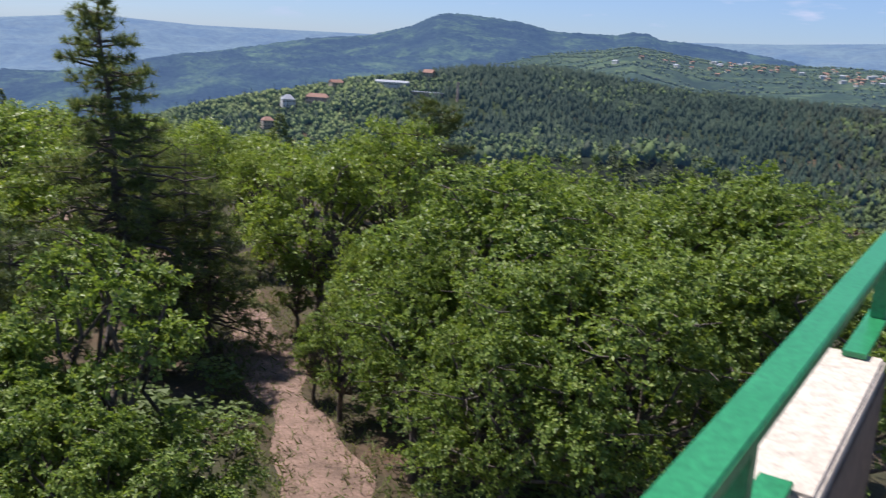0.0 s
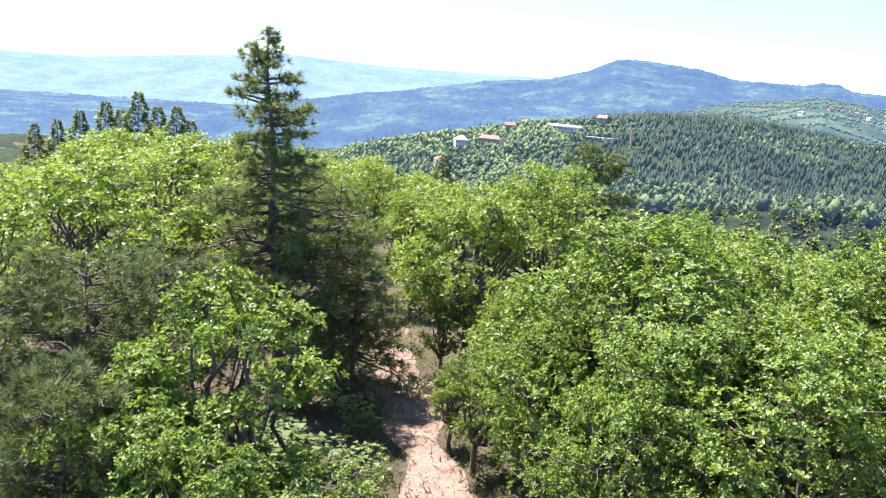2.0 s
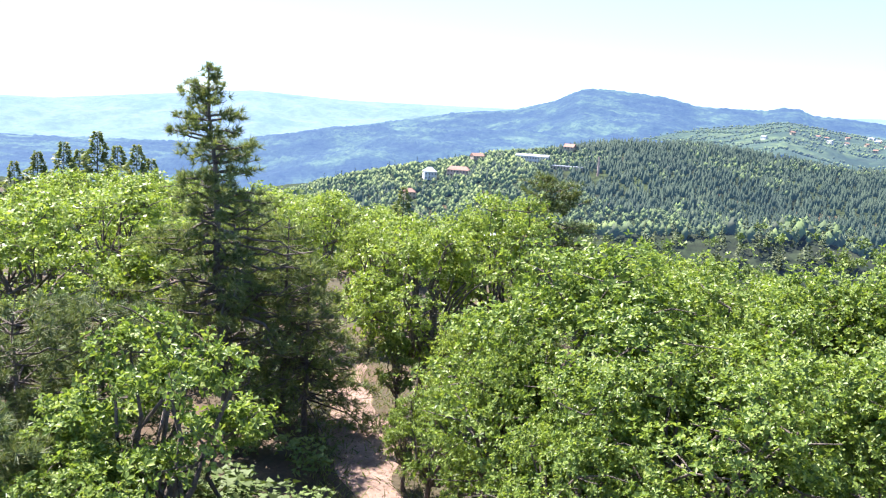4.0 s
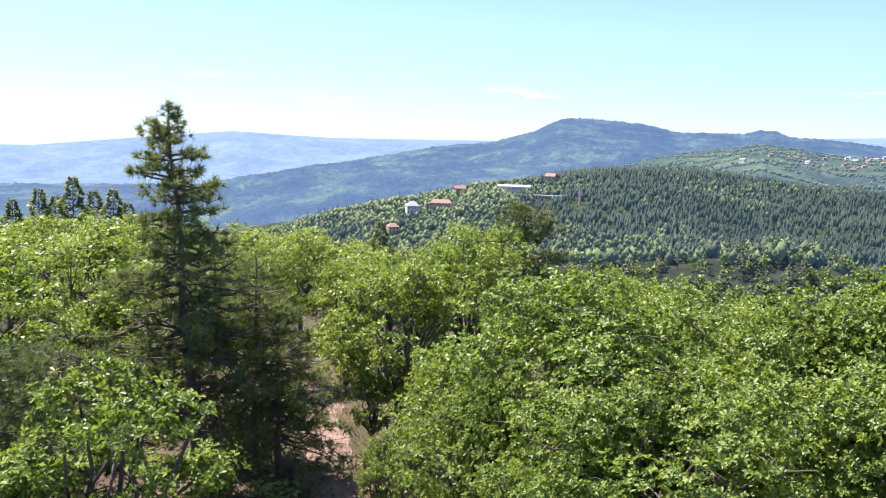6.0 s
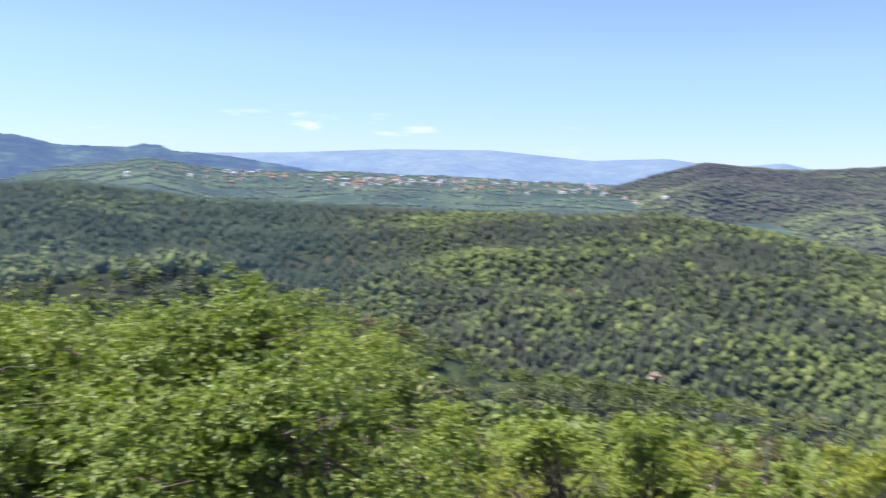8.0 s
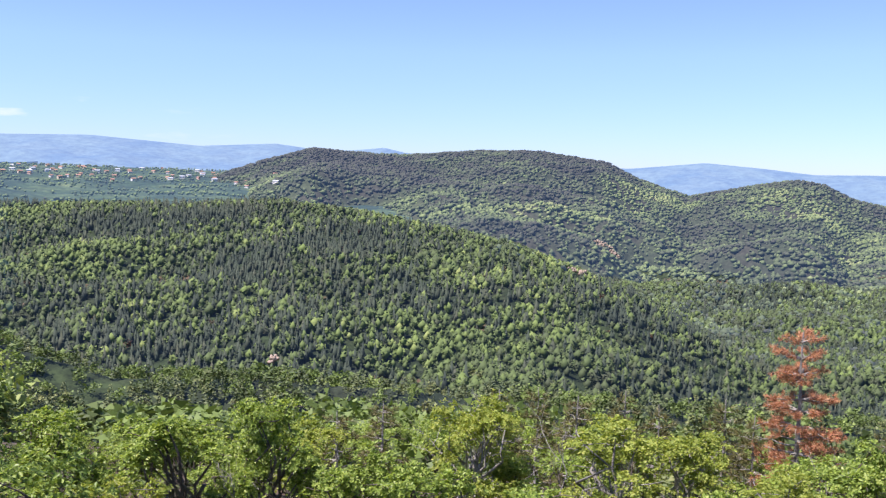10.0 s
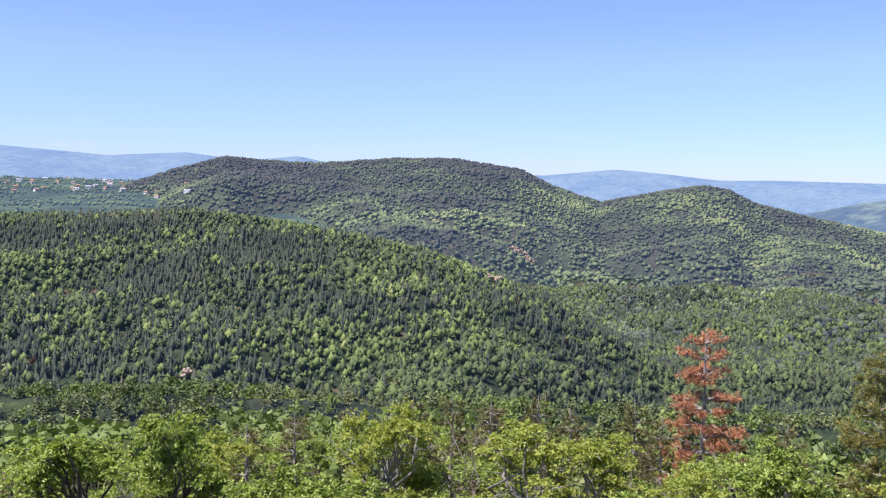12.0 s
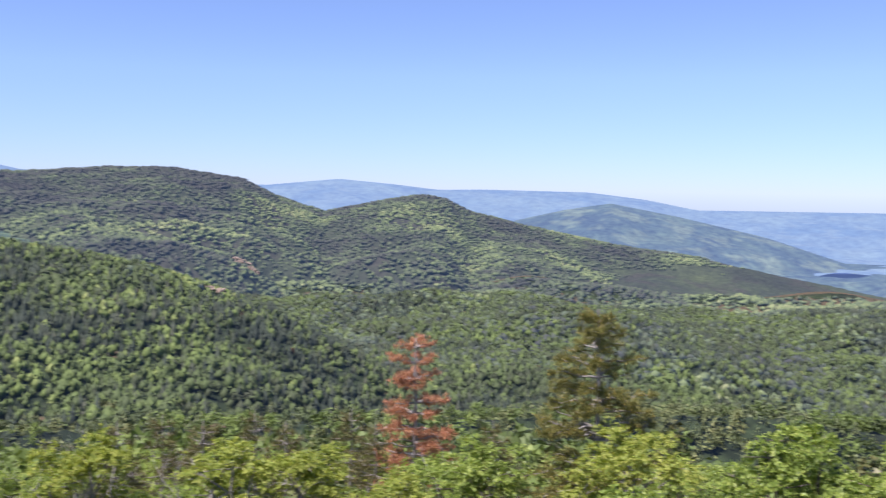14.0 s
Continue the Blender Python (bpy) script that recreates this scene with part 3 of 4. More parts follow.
# the big oaks beside the tower
for i, (az, dist, el, wide) in enumerate(((-2, 17.5, -7.4, 1.1), (-11.6, 19.5, -7.0, 0.95), (-20, 20.5, -6.4, 0.85), (4.6, 16.5, -13.3, 0.72), (-9, 14, -12.0, 1.0), (-22, 15.5, -10.5, 0.95), (-1.5, 13.5, -16.0, 0.8))):
    grow((OAKS[i % 3], 8.0), az, dist, el, OAK_LABEL, "oak", "oaks beside the tower", wide)
for i, (az, dist, el, wide) in enumerate(((-30, 22, -14.0, 0.9), (-37, 24, -14.0, 1.2), (-42.5, 22, -13.6, 0.8), (-48, 20, -16.8, 1.0), (-53, 18, -17.8, 1.0), (-61, 17, -18.6, 1.1),
                                         (-72, 17, -18.5, 1.1), (-82, 17, -18.2, 1.1), (-91, 18, -17.0, 1.1), (-79.5, 25, -14.6, 1.0), (-98.5, 22, -12.5, 1.0), (-104, 22, -12.8, 1.1), (-110, 20, -13, 1.1))):
    grow((FRESH[i % 2], 7.0), az, dist, el, "young oak with bright green leaves on the slope", "oak", "young oaks on the slope", wide, (1.9, 2.05))
for i, (az, dist, el, wide) in enumerate(((-56, 26, -14.0, 0.9), (-64.5, 24, -14.4, 1.1), (-69, 26, -15.2, 1.0), (-75, 22, -16.4, 0.9), (-89.5, 26, -13.6, 1.1), (-33.5, 19, -17.5, 0.9), (-45, 27, -15.6, 1.0))):
    grow((PALE[i % 2], 7.0), az, dist, el, "young tree with pale yellow-green leaves and grey twigs", "tree", "pale young trees on the slope", wide, (1.9, 2.05))
# along the track
for i, (az, dist, el, wide) in enumerate(((10, 27, -6.6, 0.95), (5, 29, -4.9, 0.75), (13.2, 36, -7.4, 0.8), (7.8, 23, -13, 0.6), (-6, 30, -7.6, 0.9), (18.5, 36, -6.5, 0.8))):
    grow((TRACK[i % 2], 8.0), az, dist, el, "oak with dense green leaves beside the dirt track", "oak", "oaks along the track", wide)
for i, (az, dist, el, wide) in enumerate(((22.6, 15, -11.4, 1.0), (29, 14.5, -18.6, 1.0), (17.2, 13.5, -22.8, 1.1), (25.5, 12.5, -22, 0.9), (21, 12, -25.5, 1.2), (11.5, 35, -13.5, 0.8), (8.2, 22, -17.5, 0.85), (9.3, 27, -13.6, 0.85), (6.5, 20.5, -16.5, 0.9))):
    grow((SLIM[i % 2], 7.0), az, dist, el, "young oak with fresh green leaves below the pine", "oak", "young oaks below the pine", wide, (0.4, 0.8))

pine = conifer("pine_tree", 61, 11.0, 2.6, (PINE, BARK), 30, 5, 19, 32, 0.24, 0.37, 0.03, 0.66, 0.0165, dead=60, lean=(-0.75, -0.2), inner=0.28)
PX, PY = -8.2, 24.8
pine.location = (PX, PY, ground_z(PX, PY))
pine.scale = (1, 1, (EYE + 0.72 - ground_z(PX, PY)) / 11.0)
tagged(pine, "tall dark pine with ragged crown and bare lower trunk", "pine")
used.append((PX, PY, 2))
for k, (az, dist, top, rad) in enumerate(((21.2, 27.5, -6.5, 2.1), (18.6, 26.0, -7.6, 2.4), (17.2, 25.0, -10.0, 2.1))):
    x, y = at(az, dist, (1.14, 1.68))
    z = ground_z(x, y)
    h = EYE + dist * math.tan(radians(top)) - z
    p = conifer("pine_tree", 63 + k, h, rad, (PINE, BARK), 15, 6, 14, 18, 0.26, (0.48, 0.32, 0.22)[k], 0.3, 0.5, 0.02, dead=20)
    p.location = (x, y, z)
    tagged(p, "dark pine with dense needles next to the track", "pine", "pines next to the track")
    used.append((x, y, 2))
for k, (az, dist, top, rad) in enumerate(((31.5, 19, -12.0, 3.2), (37.5, 18, -12.2, 3.0), (27.0, 21, -12.6, 2.4), (33, 15, -19, 2.4))):
    x, y = at(az, dist, (0.4, 0.8))
    z = ground_z(x, y)
    h = EYE + dist * math.tan(radians(top)) - z
    p = conifer("pine_tree", 73 + k, h, rad, (GREY_PINE, BARK), 18, 7, 24, 26, 0.22, 0.12, 0.0, 0.4, 0.018, top_round=1, dead=5)
    p.location = (x, y, z)
    tagged(p, "grey-green pine with bare dead branches", "pine", "grey pines below the tower")
    used.append((x, y, 2.5))
x, y = at(2.2, 34)
p = conifer("pine_tree", 80, EYE + 34 * math.tan(radians(-4.1)) - ground_z(x, y), 2.4, (GREY_PINE, BARK), 18, 8, 16, 24, 0.26, 0.3, 0.0, 0.3, 0.022, top_round=1)
p.location = (x, y, ground_z(x, y))
tagged(p, "round-headed olive green pine behind the oaks", "pine")
used.append((x, y, 2))
for name, seed, az, dist, el, rad, mat, eye, label in (
        ("spruce_tree", 91, -75.4, 33, -9.3, 1.9, RUST, (2.05, 1.95), "dying spruce with rust-red needles"),
        ("spruce_tree", 97, -86.3, 30, -7.3, 2.7, GOLD, (2.41, 1.72), "sickly spruce with yellowing olive needles")):
    x, y = at(az, dist, eye)
    z = ground_z(x, y)
    p = conifer(name, seed, EYE + dist * math.tan(radians(el)) - z, rad, (mat, BARK_GREY), 17 if mat is RUST else 20, 7, 26 if mat is RUST else 34, 30 if mat is RUST else 34, 0.19 if mat is RUST else 0.21, 0.12, 0.02, 0.5, 0.018, dead=8, top_round=1, inner=0.25)
    p.location = (x, y, z)
    tagged(p, label, "spruce")
    used.append((x, y, 2))

# olive young conifers, a small dark fir and dead wood on the slope
olive = conifer("pine_tree", 120, 6.0, 1.7, (OLIVE, BARK_GREY), 14, 6, 9, 16, 0.28, 0.1, 0.1, 0.4, 0.02)
for az, dist, el, wide in ((-50, 33, -14.8, 1.1), (-57.5, 38, -13.9, 1.0), (-60, 42, -13.7, 1.0), (-62.5, 37, -14.1, 1.1), (-65.5, 44, -13.6, 1.0), (-67.5, 36, -14.3, 0.9), (-71.5, 40, -13.6, 1.1), (-73.2, 34, -14.4, 0.9), (-47, 30, -15.4, 1.2), (-80.5, 38, -14.2, 0.9)):
    grow((olive, 6.0), az, dist, el, "young olive-brown conifer on the slope", "conifer", "young conifers on the slope", wide, (1.9, 2.05))
retire(olive)

def dead_tree(seed, az, dist, el, eye):
    rng = np.random.default_rng(seed)
    x, y = at(az, dist, eye)
    z = ground_z(x, y)
    h = EYE + dist * math.tan(radians(el)) - z
    limbs = []
    def branch(a, d, length, thick, level):
        b = a + d * length
        limbs.append(tube(bent(rng, a, b, 4, 0.07), np.linspace(thick, thick * 0.45, 4), 5))
        if level:
            for _ in range(4):
                w = d + rng.normal(size=3) * 0.55
                w[2] = abs(w[2]) * 0.8 + 0.2
                branch(a + (b - a) * rng.uniform(0.5, 1.0), w / np.linalg.norm(w), length * rng.uniform(0.45, 0.65), thick * 0.45, level - 1)
    branch(np.array([0, 0, -0.3]), np.array([0.05, 0.02, 1.0]), h * 0.55, 0.06, 3)
    v, f = merged(limbs)
    ob = tagged(mesh_object("dead_tree", v, f, BARK_GREY, smooth=True), "leafless dead tree with pale grey branches", "dead tree", "dead trees on the slope")
    ob.location = (x, y, z)
for k, (az, dist, el) in enumerate(((-72.8, 27, -15.0), (-77.8, 26, -15.4), (-55.5, 27, -13.4), (-61.5, 23, -15.2), (-41, 21, -15.5))):
    dead_tree(200 + k, az, dist, el, (1.9, 2.05))

# ---------------------------------------------------------------- dirt track
def track_line(t):
    k = np.array([(-0.6, 8.0), (-1.0, 14.0), (-1.9, 18.2), (-3.8, 23.6), (-5.2, 27.6), (-7.2, 33.5), (-9.6, 37.5), (-14, 42), (-22, 50)])
    s = np.linspace(0, 1, len(k))
    x, y = np.interp(t, s, k[:, 0]), np.interp(t, s, k[:, 1])
    w = np.ones(9) / 9
    return np.convolve(np.pad(x, 4, "edge"), w, "valid"), np.convolve(np.pad(y, 4, "edge"), w, "valid")

ts = np.linspace(0, 1, 90)
tx, ty = track_line(ts)
nx, ny = -np.gradient(ty), np.gradient(tx)
ln = np.hypot(nx, ny); nx, ny = nx / ln, ny / ln
across = np.linspace(-1, 1, 9)
wl_, wr_ = 0.85 + 0.25 * np.sin(ts * 31) + 0.15 * np.sin(ts * 83), 0.95 + 0.25 * np.sin(ts * 27 + 2) + 0.15 * np.sin(ts * 71)
off = np.where(across[None] < 0, across[None] * wl_[:, None], across[None] * wr_[:, None])
gx, gy = tx[:, None] + nx[:, None] * off, ty[:, None] + ny[:, None] * off
gz = land(gx, gy) + 0.05 * (1 - across[None] ** 4) - 0.01
i = (np.arange(89)[:, None] * 9 + np.arange(8)[None]).ravel()
tagged(mesh_object("road_track", np.stack([gx, gy, gz], -1).reshape(-1, 3), np.stack([i, i + 9, i + 10, i + 1], 1), EARTH, smooth=True),
       "narrow track of bare pinkish earth under the trees", "dirt track", kind="structure")
def on_track(x, y, gap):
    return np.min(np.hypot(tx - x, ty - y)) < gap

def litter(name, count, seed, reach, size, mat, label, flat, blade):
    """Dead leaves, twigs or grass strewn along the track, thickest at its edges."""
    g = np.random.default_rng(seed)
    k = g.integers(5, 78, count)
    off = reach * np.sign(g.normal(size=count)) * (1 - np.abs(g.normal(size=count)) * 0.35) + g.normal(size=count) * 0.2
    x, y = tx[k] + nx[k] * off + g.normal(size=count) * 0.3, ty[k] + ny[k] * off + g.normal(size=count) * 0.3
    way = g.normal(size=(count, 3)) * np.array([1, 1, 0.15]) + np.array([0, 0, 1.2 - flat])
    v, f = spread(blade, NEEDLE_F, np.stack([x, y, land(x, y) + 0.045], 1), aimed(way, g, 3.0 * flat), size * g.uniform(0.5, 1.4, count))
    tagged(mesh_object(name, v, f, mat), label, "litter", kind="stuff")
DRY = leaf_material("dry_leaves", ((0.0, (0.06, 0.035, 0.022)), (0.6, (0.13, 0.08, 0.05)), (1.0, (0.22, 0.15, 0.09))), 0.1, 0.8)
GRASS = leaf_material("grass_blades", ((0.0, (0.06, 0.09, 0.025)), (0.6, (0.13, 0.17, 0.045)), (1.0, (0.24, 0.25, 0.09))), 0.3, 0.6)
litter("leaf_litter", 2200, 31, 0.75, 0.07, DRY, "dry brown leaves and needles on the bare earth", 1.2, FLAKE)
litter("grass_verge", 9000, 32, 1.6, 0.2, GRASS, "thin grass and weeds along the dirt track", 0.2, NEEDLE * np.array([1.6, 1, 1]))

# ---------------------------------------------------------------- wood on the knoll, tree by tree
rng = np.random.default_rng(5)
n = 0
for _ in range(4000):
    az, r = rng.uniform(-112, 44) if rng.uniform() < 0.6 else rng.uniform(8, 46), math.sqrt(rng.uniform(21 ** 2, 66 ** 2))
    x, y = heading(az, r)
    if (az < 8 and r < 24) or (8 <= az < 27 and r < 30) or on_track(x, y, 2.6) or any(math.hypot(x - a, y - b) < 1.6 + 0.45 * c for a, b, c in used):
        continue
    used.append((x, y, 2.4))
    kindly = rng.uniform()
    z = ground_z(x, y)
    tall = rng.uniform(5.2, 7.4)
    if az < -25: tall = min(tall, EYE + r * math.tan(radians(-15.0)) - z)
    elif az < 2: tall = min(tall, EYE + r * math.tan(radians(-8.5)) - z)
    else: tall = min(tall, EYE + r * math.tan(radians(np.interp(az, (2, 10, 14, 22, 30, 37), (-8.5, -6.4, -5.5, -4.6, -4.8, -9)))) - z)
    if tall < 2.2: continue
    if kindly < 0.9 or az > -12:
        planted(BACK_NEAR[int(rng.integers(3))] if r < 40 else BACK[int(rng.integers(4))], 7.0, x, y, z + tall, "oak with light green leaves in the wood", "oak", "oaks in the wood", rng.uniform(0, 360), rng.uniform(0.95, 1.35))
    else:
        planted(SMALL_PINES[int(rng.integers(2))], 7.0, x, y, z + tall * 0.9, "small olive green pine in the wood", "pine", "small pines in the wood", rng.uniform(0, 360))
    n += 1
    if n > 185: break
for az, dist, el in ((34.2, 92, -4.6), (33, 96, -4.3), (31.8, 100, -3.7), (30.4, 98, -3.1), (29.6, 104, -3.5), (28.6, 100, -2.4), (27.5, 103, -3.2), (26.4, 98, -3.1), (25.6, 100, -3.9)):
    grow((FIRS[int(rng.integers(2))], 9.0), az, dist, el - 0.25, "slim dark fir rising above the oak wood", "fir", "firs on the skyline", 1.0, (0.3, 0.5))
grow((FIRS[0], 9.0), 11.3, 52, -5.2, "small dark fir among the oaks", "fir", "", 1.0)
grow((FIRS[1], 9.0), -69.4, 33, -14.5, "small dark fir among the oaks", "fir", "", 0.9, (2.05, 1.95))
for t_ in OAKS + TRACK + SLIM + FRESH + PALE + BACK + BACK_NEAR + SMALL_PINES + FIRS: retire(t_)

# ---------------------------------------------------------------- woods farther off
def lumpy(rng, rings, sides, top):
    """A small closed crown shape: uneven rings under a tip."""
    v = [(0, 0, 0)]
    for k in range(rings):
        h, r = top[k]
        for j in range(sides):
            a = 2 * np.pi * (j + 0.5 * (k % 2)) / sides
            q = r * rng.uniform(0.7, 1.25)
            v.append((np.cos(a) * q, np.sin(a) * q, h + rng.uniform(-0.06, 0.06)))
    v.append((0, 0, 1))
    f = []
    for j in range(sides): f.append((0, 1 + (j + 1) % sides, 1 + j))
    for k in range(rings - 1):
        for j in range(sides):
            a, b = 1 + k * sides + j, 1 + k * sides + (j + 1) % sides
            f += [(a, b, a + sides), (b, b + sides, a + sides)]
    for j in range(sides):
        f.append((1 + (rings - 1) * sides + j, 1 + (rings - 1) * sides + (j + 1) % sides, len(v) - 1))
    return np.array(v), np.array(f)

# land hidden behind nearer land carries no wood
SIGHT_AZ, SIGHT_R = np.arange(-125, 56, 1.0), np.geomspace(20, 2700, 90)
sa, sr = np.meshgrid(np.radians(SIGHT_AZ), SIGHT_R)
gx, gy = -np.sin(sa) * sr, np.cos(sa) * sr
lie = land(gx, gy)
lie = np.where((sr > 700) & (SIGHT_AZ[None] < -30), np.maximum(lie, east_hill(gx, gy)), lie)
lie = np.where((sr > 1100) & (SIGHT_AZ[None] > -50), np.maximum(lie, north_hills(gx, gy)), lie)
RISE = np.maximum.accumulate((lie - EYE) / sr, 0)

def in_sight(az, r, top):
    i = np.clip(np.searchsorted(SIGHT_R, r) - 2, 0, len(SIGHT_R) - 1)
    j = np.clip(np.round(az - SIGHT_AZ[0]).astype(int), 0, len(SIGHT_AZ) - 1)
    return ((top - EYE) / r > RISE[i, j]) | (r < 60)

def slope_at(az, el, height, r0, r1):
    """Where a line of sight from the tower, az and el in degrees, meets the land."""
    r = np.linspace(r0, r1, 600)
    x, y = heading(az)
    z = height(x * r, y * r)
    k = int(np.argmax((z - EYE) / r >= math.tan(radians(el))))
    return x * r[k], y * r[k], float(z[k])

VILLAS = {name: slope_at(az, el, land, 350, 1000) for name, az, el in (
    ("white", 9.1, -4.75), ("pink", 7.3, -4.45), ("small", 8.75, -3.6), ("beige", 6.2, -3.45), ("grey", 4.8, -2.65), ("long", 2.75, -3.35),
    ("terrace", 0.8, -3.6), ("red", 1.45, -2.3), ("red2", 0.5, -2.45), ("red3", 2.0, -2.2), ("chimney", -1.35, -3.9), ("gold", 10.3, -6.0))}
CLEARINGS = [(x * q, y * q, g) for x, y, z in VILLAS.values() for q, g in ((1.0, 10), (0.985, 7))]

def wood(name, seed, count, az_range, r_range, height, keep, patterns, tall, mat, label, fat=1.0, even=0.5, stands=None, odd=0.17, behind=False):
    """A far wood as one mesh of kind stuff."""
    rng = np.random.default_rng(seed)
    az = rng.uniform(*az_range, count)
    r = (rng.uniform(0, 1, count) * (r_range[1] ** (1 / even) - r_range[0] ** (1 / even)) + r_range[0] ** (1 / even)) ** even
    x, y = -np.sin(np.radians(az)) * r, np.cos(np.radians(az)) * r
    z = height(x, y)
    ok = keep(x, y, z, az, r) & (in_sight(az, r, z + tall[1]) | behind)
    for hx, hy, gap in CLEARINGS:
        ok &= np.hypot(x - hx, y - hy) > gap
    x, y, z, az, r = x[ok], y[ok], z[ok], az[ok], r[ok]
    n = len(x)
    if not n: return None
    # each tree's kind: like its neighbours in broad stands, with odd ones between
    mean = stands(x, y, z, az, r) if stands else 0.48 + 0.2 * waves(x, y, 120, seed + 2)
    which = np.clip(mean + rng.normal(size=n) * odd, 0, 1)
    pick = rng.integers(0, len(patterns), n)
    size = rng.uniform(*tall, n) * (0.9 + 0.15 * waves(x, y, 90, 8))
    turn = rng.uniform(0, 2 * np.pi, n)
    c, s = np.cos(turn), np.sin(turn)
    wide = fat * rng.uniform(0.8, 1.25, n)
    o, one = np.zeros(n), np.ones(n)
    frames = np.stack([np.stack([c * wide, -s * wide, o], -1), np.stack([s * wide, c * wide, o], -1), np.stack([o, o, one], -1)], 1)
    pieces, kinds = [], []
    for k, (pv, pf) in enumerate(patterns):
        m = pick == k
        if m.any():
            pieces.append(spread(pv, pf, np.stack([x, y, z - 0.03 * size], 1)[m], frames[m], size[m]))
            kinds.append(np.repeat(which[m], len(pv)))
    v, f = merged(pieces)
    ob = mesh_object(name, v, f, mat)
    ob.data.attributes.new("kind", "FLOAT", "POINT").data.foreach_set("value", np.concatenate(kinds).astype(np.float32))
    return tagged(ob, label, "woodland", kind="stuff")

prng = np.random.default_rng(77)
NEAR_ROUND = [clump_tree(prng, 180, False, 0.11) for _ in range(5)]
NEAR_CONE = [clump_tree(prng, 220, True, 0.11) for _ in range(4)]
SPUR_ROUND = [clump_tree(prng, 100, False, 0.125) for _ in range(6)]
SPUR_CONE = [clump_tree(prng, 76, True, 0.14) for _ in range(5)]
MID_ROUND = [merged([clump_tree(prng, 21, False, 0.19), lumpy(prng, 1, 5, ((0.55, 0.27),))]) for _ in range(12)]
MID_CONE = [merged([clump_tree(prng, 12, True, 0.18), lumpy(prng, 1, 5, ((0.1, 0.19),))]) for _ in range(10)]
FAR_ROUND = [merged([clump_tree(prng, 3, False, 0.3), lumpy(prng, 1, 4, ((0.5, 0.42),))]) for _ in range(10)]
FAR_CONE = [lumpy(prng, 1, 5, ((0.15, 0.3),)) for _ in range(6)]

WOOD_GREEN = ((0.0, (0.057, 0.0823, 0.0304)), (0.4, (0.108, 0.158, 0.0431)), (0.75, (0.164, 0.235, 0.057)), (1.0, (0.253, 0.304, 0.095)))
WOOD_MID = ((0.0, (0.0374, 0.0478, 0.0228)), (0.4, (0.0603, 0.0891, 0.027)), (0.75, (0.102, 0.147, 0.0354)), (1.0, (0.171, 0.208, 0.0624)))
WOOD_DARK = ((0.0, (0.0221, 0.0331, 0.0221)), (0.5, (0.0376, 0.0553, 0.0309)), (1.0, (0.0727, 0.082, 0.0465)))
WOOD_EAST = ((0.0, (0.0342, 0.0342, 0.0248)), (0.3, (0.0448, 0.0507, 0.0295)), (0.6, (0.0684, 0.092, 0.0354)), (0.85, (0.124, 0.163, 0.0519)), (1.0, (0.177, 0.201, 0.0779)))
LEAVES_MID = leaf_material("wood_leaves", WOOD_GREEN, 0.2, 0.6, stand=True)
NEEDLES_MID = leaf_material("wood_needles", ((0.0, (0.054, 0.0783, 0.0351)), (0.6, (0.108, 0.135, 0.0513)), (1.0, (0.189, 0.203, 0.0743))), 0.0, 0.6, stand=True)
# far woods glow faintly blue: their haze is put into the emission
LEAVES_FAR = leaf_material("leaves_haze_glow", WOOD_MID, 0.0, 0.8, air=(AIR_GLOW, 0.009), stand=True)
NEEDLES_FAR = leaf_material("needles_haze_glow", tuple((p, tuple(0.78 * v for v in c)) for p, c in WOOD_DARK), 0.0, 0.8, air=(AIR_GLOW, 0.012), stand=True)
LEAVES_NORTH = leaf_material("leaves_north_haze_glow", WOOD_MID, 0.0, 0.8, air=((0.18, 0.42, 0.72), 0.034), stand=True)
NEEDLES_NORTH = leaf_material("needles_north_haze_glow", ((0.0, (0.012, 0.024, 0.013)), (0.5, (0.02, 0.038, 0.018)), (1.0, (0.036, 0.054, 0.024))), 0.0, 0.8, air=((0.17, 0.42, 0.68), 0.034), stand=True)
LEAVES_EAST = leaf_material("leaves_east_haze_glow", WOOD_EAST, 0.0, 0.8, air=(AIR_GLOW, 0.045), stand=True)
LEAVES_PEAK = leaf_material("leaves_plateau_haze_glow", WOOD_MID, 0.0, 0.8, air=(AIR_GLOW, 0.075), stand=True)
RED_FAR = leaf_material("copper_leaves", ((0, (0.075, 0.042, 0.032)), (1, (0.13, 0.08, 0.055))), 0.1, 0.6)

def patchy(share, size, seed, near=0.0):
    def keep(x, y, z, az, r):
        mixr = np.random.default_rng(seed).uniform(-0.35, 0.35, len(x))
        return (waves(x, y, size, seed) + mixr > share) & (r > near)
    return keep
def opposite(keep):
    return lambda x, y, z, az, r: ~keep(x, y, z, az, r)

# ---------------------------------------------------------------- lookout tower
U = -32.6
tower = new("lookout_tower")
tower.matrix_world = pose(0, 0, 0, 0, 0, U)
tagged(tower, "square lookout tower with cream parapet and green painted handrail", "tower")
RX0, RY0, RX1, RY1, RAIL_Z = -0.26, -1.4, 4.26, 3.12, EYE - 0.5

def box(bm, x0, y0, z0, x1, y1, z1, bevel=0.0):
    r = bmesh.ops.create_cube(bm, size=1.0, matrix=Matrix.Translation(((x0 + x1) / 2, (y0 + y1) / 2, (z0 + z1) / 2)) @ Matrix.Diagonal((x1 - x0, y1 - y0, z1 - z0, 1)))
    if bevel:
        bmesh.ops.bevel(bm, geom=list({e for v in r["verts"] for e in v.link_edges}), offset=bevel, segments=2, affect="EDGES")

